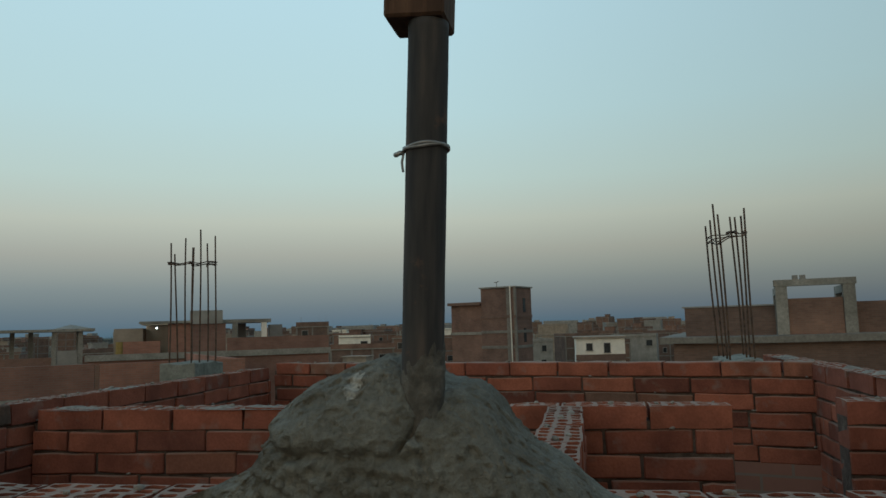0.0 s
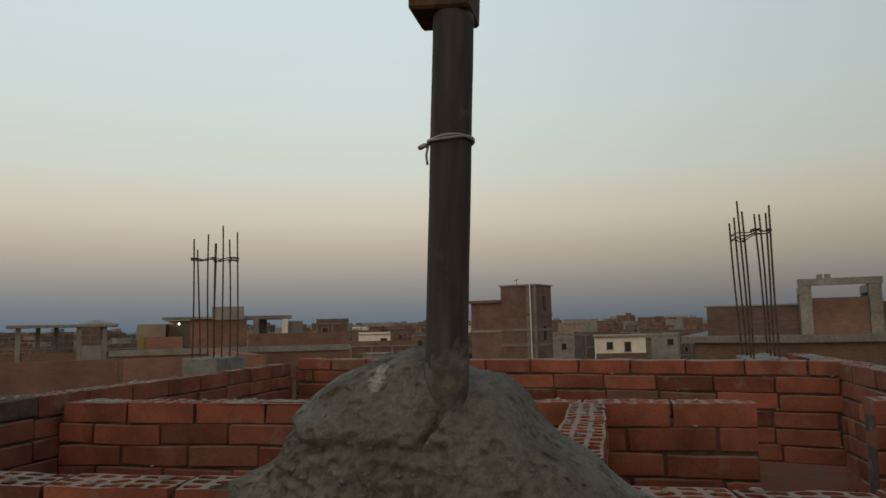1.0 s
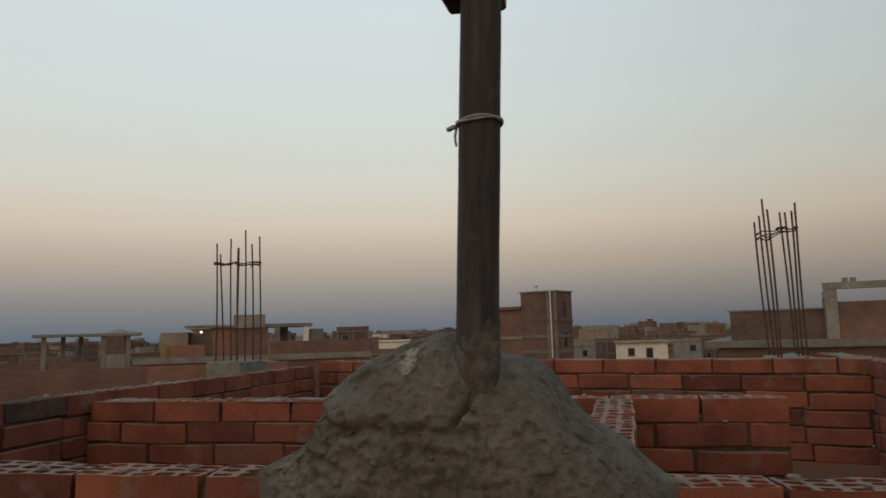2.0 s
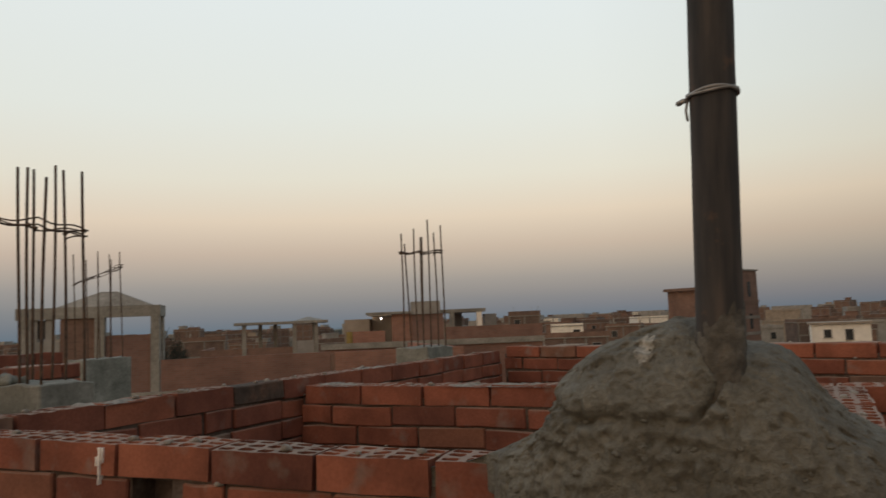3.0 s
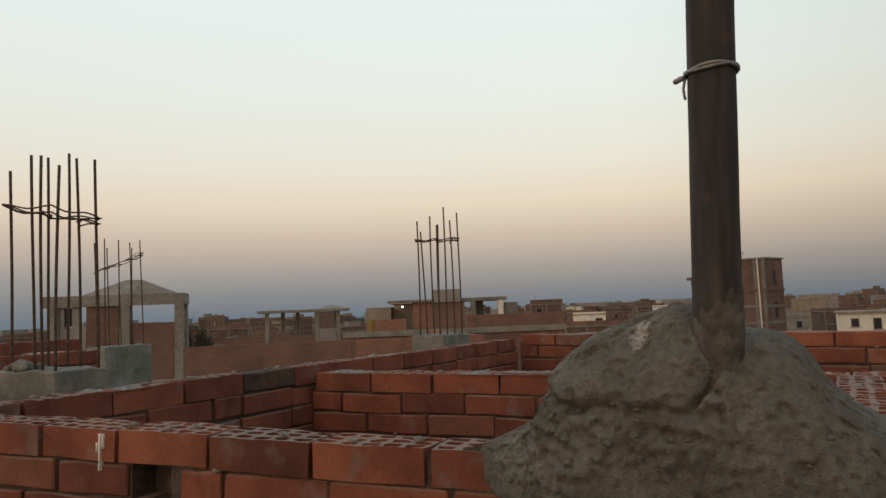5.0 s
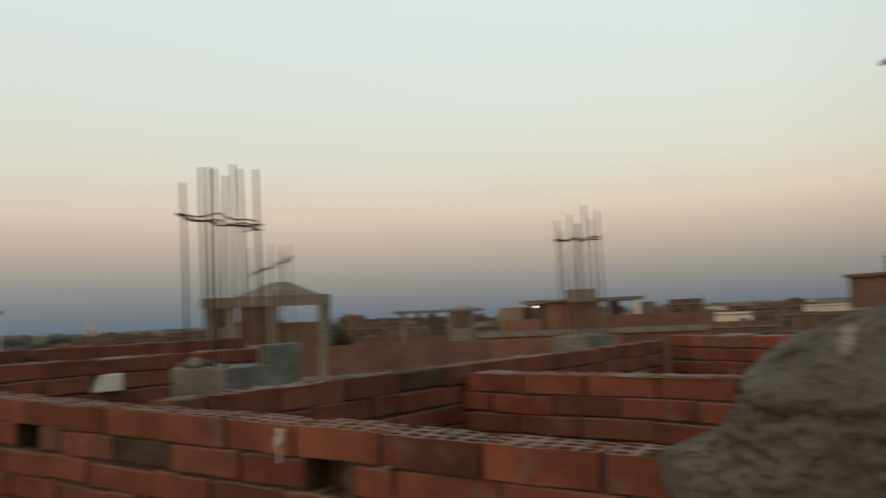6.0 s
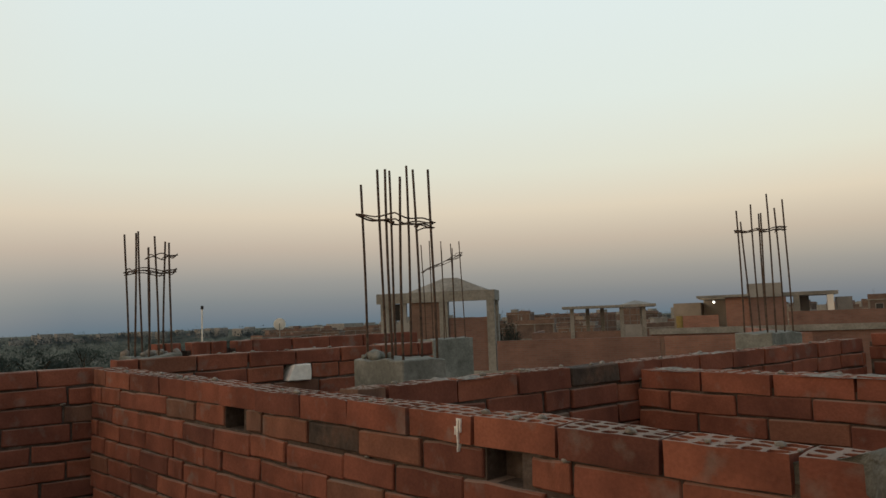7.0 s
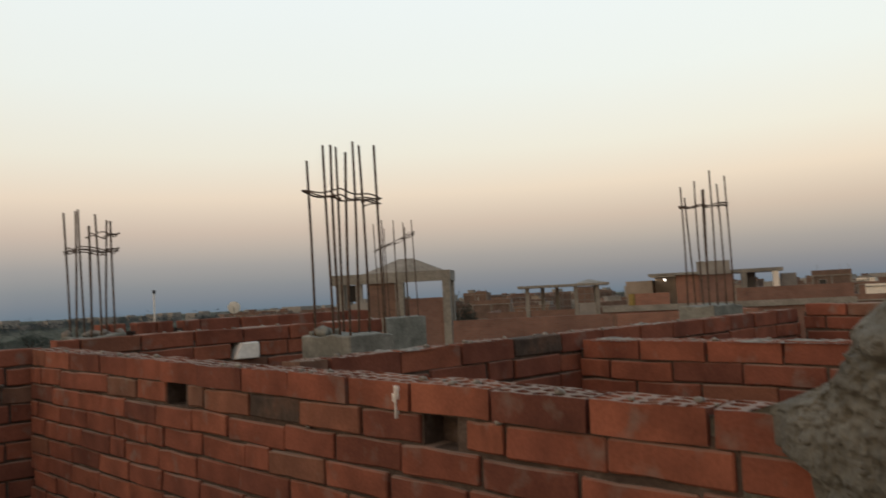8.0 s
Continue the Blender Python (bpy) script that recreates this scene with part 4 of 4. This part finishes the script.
part("wing_band", box(-6.0, -2.06, 0.12, 4.02, 10.1, 10.4), FAR_CONCRETE, tw)
part("drainpipe", add_tube(bmesh.new(), [(1.55, -0.12, 3.0), (1.50, -0.12, 15.1)], 0.07, 8), FAR_WHITE, tw)
for z in (9.2, 12.4):
    for yy in (1.9,):
        part("side_window", box(1.99, 2.03, yy, yy + 0.6, z, z + 1.5), GLASS_DARK, tw)
aer = add_tube(bmesh.new(), [(-0.6, 1, 15.1), (-0.6, 1, 15.7)], 0.04, 5)
add_tube(aer, [(-0.9, 1, 15.65), (-0.35, 1, 15.75)], 0.05, 5)
part("aerial", aer, FAR_GREY, tw)

# white house with two openings
wh = thing("white_house", "white rendered two-storey house with a brown balcony band", "house", pose(1.5, 110.4, -9.5, 0, 0, 3))
part("wall", box(-3.45, 3.45, 0, 7, 0, 8.8), FAR_WHITE, wh)
part("roof", box(-3.7, 3.7, -0.4, 7.2, 8.8, 9.05), FAR_TAN, wh)
part("balcony_band", box(-3.5, 3.5, -0.5, 0.0, 5.6, 6.5), FAR_BROWN, wh)
window(wh, 0.8, 0.95, -1.55, 0, 7.1)
window(wh, 0.8, 1.3, 0.95, 0, 6.75)
window(wh, 1.3, 0.9, -1.4, 0, 4.1)
window(wh, 1.0, 0.9, 1.0, 0, 4.1)

# house with a roof wall and a wide frame
b4h = thing("terrace_house", "brown brick house with a wide concrete roof frame", "house", pose(3.4, 31.0, -9.5, 0, 0, -11))
R4 = 10.38
part("wall", box(0, 14, 0, 12, 0, R4 - 0.25), FAR_BROWN, b4h)
part("roof", roughen(finer(box(-0.5, 14.2, -0.3, 12.2, R4 - 0.25, R4), 3), 0.05, 1), FRAME, b4h)
part("roof_wall", box(0.4, 3.78, 1.3, 1.5, R4, R4 + 1.14), FAR_BROWN, b4h)
part("coping", box(0.3, 3.78, 1.25, 1.55, R4 + 1.14, R4 + 1.2), FAR_GREY, b4h)
for px in (3.82, 6.15):
    part("frame_post", box(px, px + 0.42, 0.9, 1.3, R4, R4 + 1.86), FAR_CONCRETE, b4h)
    part("frame_post", box(px, px + 0.42, 3.6, 4.0, R4, R4 + 1.86), FAR_CONCRETE, b4h)
    part("frame_beam", box(px, px + 0.42, 1.3, 3.6, R4 + 1.56, R4 + 1.86), FAR_CONCRETE, b4h)
part("frame_beam", box(3.77, 6.62, 0.88, 1.32, R4 + 1.86, R4 + 2.11), FAR_CONCRETE, b4h)
part("infill", box(4.25, 6.14, 1.0, 1.2, R4, R4 + 1.38), FAR_BROWN, b4h)
part("roof_wall", box(6.64, 12.0, 1.6, 1.8, R4, R4 + 1.2), FAR_BROWN, b4h)
for px in (4.45, 4.72):
    part("loose_block", box(px, px + 0.2, 0.95, 1.2, R4 + 2.11, R4 + 2.27), FAR_GREY, b4h)
part("tank", add_tube(bmesh.new(), [(8.4, 2.6, R4 + 1.2), (8.4, 2.6, R4 + 1.75)], 0.22, 10), FAR_GREY, b4h)

# the rest of the town
KINDS = [("red", 0.34), ("brown", 0.24), ("tan", 0.17), ("grey", 0.19), ("white", 0.06)]
LABEL = {"red": "unfinished red brick house with a concrete frame", "brown": "weathered brown brick house with a flat roof", "tan": "tan rendered flat-roofed house",
         "grey": "grey rendered flat-roofed house", "white": "white rendered flat-roofed house"}
taken = [(-25, 25, 14), (-30, 42, 12), (-17, 39, 12), (-9, 80, 9), (1.5, 112, 8), (10, 36, 14), (-2, 2, 16)]
made = 0
for attempt in range(6000):
    if made >= 300:
        break
    far = rng.random()
    d = 62 + 50 * far if attempt < 240 else 150 + 340 * far ** 1.1
    b = radians(rng.uniform(-26, 66))
    x, y = -d * math.sin(b), d * math.cos(b)
    w, dep = rng.uniform(6, 11), rng.uniform(6, 10)
    if any((x - a) ** 2 + (y - c) ** 2 < (r + w * 0.42) ** 2 for a, c, r in taken):
        continue
    wall = rng.choices([k for k, _ in KINDS], [p for _, p in KINDS])[0]
    top = rng.gauss(-4.4, 1.0) if d < 115 else rng.gauss(-2.2 + 0.0085 * d, 1.3)
    top = min(top, -4.0 if d < 115 else 0.4 + 0.0088 * d)
    if b > radians(47):
        top = min(top, -1.2)
    # low roofs in front of the white and the tall house
    if d < 108 and (abs(b + radians(0.7)) < radians(4.5) or abs(b - radians(6.8)) < radians(4)):
        top = min(top, -5.2)
    if d < 260 and radians(-12) < b < radians(6):
        top = min(top, -1.8)
    if d < 140 and abs(b - radians(17.8)) < radians(4.5):
        top = min(top, -2.6)
    if d < 150 and abs(b - radians(46)) < radians(5):
        top = min(top, -4.0)
    if radians(29) < b and wall in ("white", "tan", "grey"):
        wall = "brown"
    if d < 250 and abs(b - radians(38)) < radians(5.5):
        top = min(top, -1.6)
    taken.append((x, y, w * 0.42))
    town_house(x, y, math.degrees(b) + rng.uniform(-25, 25), w, dep, top, wall, rng, LABEL[wall], bands=wall in ("red", "brown"), windows=d < 210, clutter=b < radians(47) or rng.random() < 0.3)
    made += 1

# three landmarks of the skyline
town_house(-53.7, 140.4, 20, 6.4, 7, 2.2, "brown", rng, "three-storey brick house above its neighbours", clutter=True)
town_house(-45.9, 143.1, 18, 6.3, 6, -0.1, "white", rng, "long low white rendered house", bands=False, clutter=False)
town_house(-33.1, 107, 17, 9.5, 7, -1.45, "brown", rng, "weathered brown brick house with a flat roof", clutter=False)
dish_house = town_house(-56, 27, 63, 12, 8, -1.9, "brown", rng, "low brown brick house with a dish on its roof", clutter=False)
dish = thing("satellite_dish", "round white satellite dish on a short mast", "satellite dish", pose(-54.0, 26.4, -0.44, 0, 0, 63))
db = bmesh.new()
rings = [[db.verts.new((0.47 * r * math.cos(a * math.tau / 24), 0.12 * r * r - 0.12, 2.05 + 0.47 * r * math.sin(a * math.tau / 24))) for a in range(24)] for r in (0.05, 0.4, 0.75, 1.0)]
for a, c in zip(rings, rings[1:]):
    for k in range(24):
        db.faces.new((a[k], a[(k + 1) % 24], c[(k + 1) % 24], c[k]))
db.faces.new(rings[0])
bmesh.ops.solidify(db, geom=db.faces[:], thickness=0.03)
part("bowl", db, FAR_WHITE, dish)
part("mast", add_tube(bmesh.new(), [(0, 0.1, -1.3), (0, 0.1, 2.05)], 0.05, 8), FAR_GREY, dish)
part("feed_arm", add_tube(bmesh.new(), [(0, -0.05, 1.6), (0, -0.55, 2.1)], 0.03, 6), FAR_GREY, dish)
mst = thing("mast", "thin white mast with a dark lamp head", "mast", pose(-112, 41.5, -9.5))
part("shaft", add_tube(bmesh.new(), [(0, 0, 0), (0.1, 0, 14.0)], 0.11, 8), FAR_WHITE, mst)
part("lamp_head", add_tube(bmesh.new(), [(0.1, 0, 13.9), (0.1, 0, 14.4)], 0.22, 8), DARK, mst)


# ---- trees ----
def tree_proto(seed, height):
    rng = random.Random(seed)
    t = thing("tree", "dark green tree at the edge of the fields", "tree", pose(0, 0, 0), "field trees")
    bm = bmesh.new()
    for k in range(7):
        r0 = 0.22 - 0.025 * k
        add_tube(bm, [(0.05 * math.sin(k), 0.05 * math.cos(k), height * 0.09 * k), (0.05 * math.sin(k + 1), 0.05 * math.cos(k + 1), height * 0.09 * (k + 1))], r0, 7)
    limbs = []
    for k in range(8):
        a, z0 = rng.uniform(0, math.tau), height * rng.uniform(0.3, 0.55)
        ln = height * rng.uniform(0.2, 0.36)
        tip = Vector((ln * math.cos(a), ln * math.sin(a), z0 + height * rng.uniform(0.12, 0.38)))
        mid = Vector((tip.x * 0.5, tip.y * 0.5, z0 + (tip.z - z0) * 0.35))
        add_tube(bm, [(0, 0, z0), mid, tip], 0.06, 5)
        limbs += [tip, mid.lerp(tip, 0.6)]
    limbs.append(Vector((0, 0, height * 0.86)))
    part("trunk", bm, BARK, t)
    lv, fc = [], []
    for tip in limbs:
        rad = height * rng.uniform(0.09, 0.17)
        for _ in range(70):
            p = tip + Vector((rng.gauss(0, 1), rng.gauss(0, 1), rng.gauss(0, 0.8))) * rad * 0.6
            s = rng.uniform(0.10, 0.24)
            a, e = Vector((rng.gauss(0, 1), rng.gauss(0, 1), rng.gauss(0, 1))).normalized(), Vector((rng.gauss(0, 1), rng.gauss(0, 1), rng.gauss(0, 1))).normalized()
            i = len(lv)
            lv += [p - a * s, p + e * s * 0.5, p + a * s, p - e * s * 0.5]
            fc.append((i, i + 1, i + 2, i + 3))
    me = bpy.data.meshes.new("crown")
    me.from_pydata([tuple(v) for v in lv], [], fc)
    me.materials.append(LEAF)
    cr = new("crown", me)
    cr.parent = t
    return t


protos = [tree_proto(k, 7.5 + k) for k in range(3)]
rng = random.Random(5)
spots = []
for k in range(46):
    d, b = rng.uniform(75, 190), radians(rng.uniform(64, 92))
    spots.append((d, b))
for k in range(5):
    spots.append((rng.uniform(112, 124), radians(47.1 + rng.uniform(-0.7, 0.7))))
for k, (d, b) in enumerate(spots):
    m = pose(-d * math.sin(b), d * math.cos(b), -9.5, 0, 0, rng.uniform(0, 360))
    if k >= 46:
        m = m @ Matrix.Diagonal((0.4, 0.4, rng.uniform(1.1, 1.3), 1))
    if k < 3:
        protos[k].matrix_world = m
    else:
        copy_thing(protos[k % 3], m)
# far woods along the horizon: belts of trees between the fields
def woods(name, count, near, far, leaves, leaf, mat, label):
    lv, fc = [], []
    for k in range(count):
        d, b = near + (far - near) * rng.random() ** 1.2, radians(rng.uniform(-28, 96))
        if b < radians(60) and (d < 350 or rng.random() < 0.5):
            continue
        if near < 400:
            d = near + 70 * round((d - near) / 70) + rng.gauss(0, 7)
        c = Vector((-d * math.sin(b), d * math.cos(b), -9.5))
        size = rng.uniform(2.2, 4.4) if near < 400 else rng.uniform(3.6, 6.6)
        for _ in range(leaves):
            p = c + Vector((rng.gauss(0, size * 0.8), rng.gauss(0, size * 0.8), abs(rng.gauss(size * 0.7, size * 0.42))))
            s = rng.uniform(0.5, 1.3) * leaf
            a, e = Vector((rng.gauss(0, 1), rng.gauss(0, 1), rng.gauss(0, 1))).normalized(), Vector((rng.gauss(0, 1), rng.gauss(0, 1), rng.gauss(0, 1))).normalized()
            i = len(lv)
            lv += [p - a * s, p + e * s * 0.6, p + a * s, p - e * s * 0.6]
            fc.append((i, i + 1, i + 2, i + 3))
    me = bpy.data.meshes.new(name)
    me.from_pydata([tuple(v) for v in lv], [], fc)
    me.materials.append(mat)
    tagged(new(name, me), label, "woods", kind="stuff")


woods("field_woods", 800, 190, 560, 190, 0.26, LEAF, "dark green tree belts between the fields")
# this belt takes the leaf colour with haze in it
woods("far_woods", 1500, 560, 1500, 60, 0.8, HAZED_LEAF, "woods along the horizon, with distance haze in their leaf colour")
# more of the town, too far to tell apart
rng = random.Random(9)
fm = bmesh.new()
for k in range(260):
    d, b = rng.uniform(380, 1500), radians(rng.uniform(-28, 84))
    if b > radians(62):
        d = max(d, 900)
    x, y, w, dd = -d * math.sin(b), d * math.cos(b), rng.uniform(8, 22), rng.uniform(8, 16)
    add_box(fm, x - w / 2, x + w / 2, y - dd / 2, y + dd / 2, -9.5, rng.uniform(-5.0, (1.6 + 0.0055 * d) if b < radians(60) else 1.2))
tagged(part("distant_town", fm, FAR_GREY), "low grey town far off along the horizon", "town", kind="stuff")
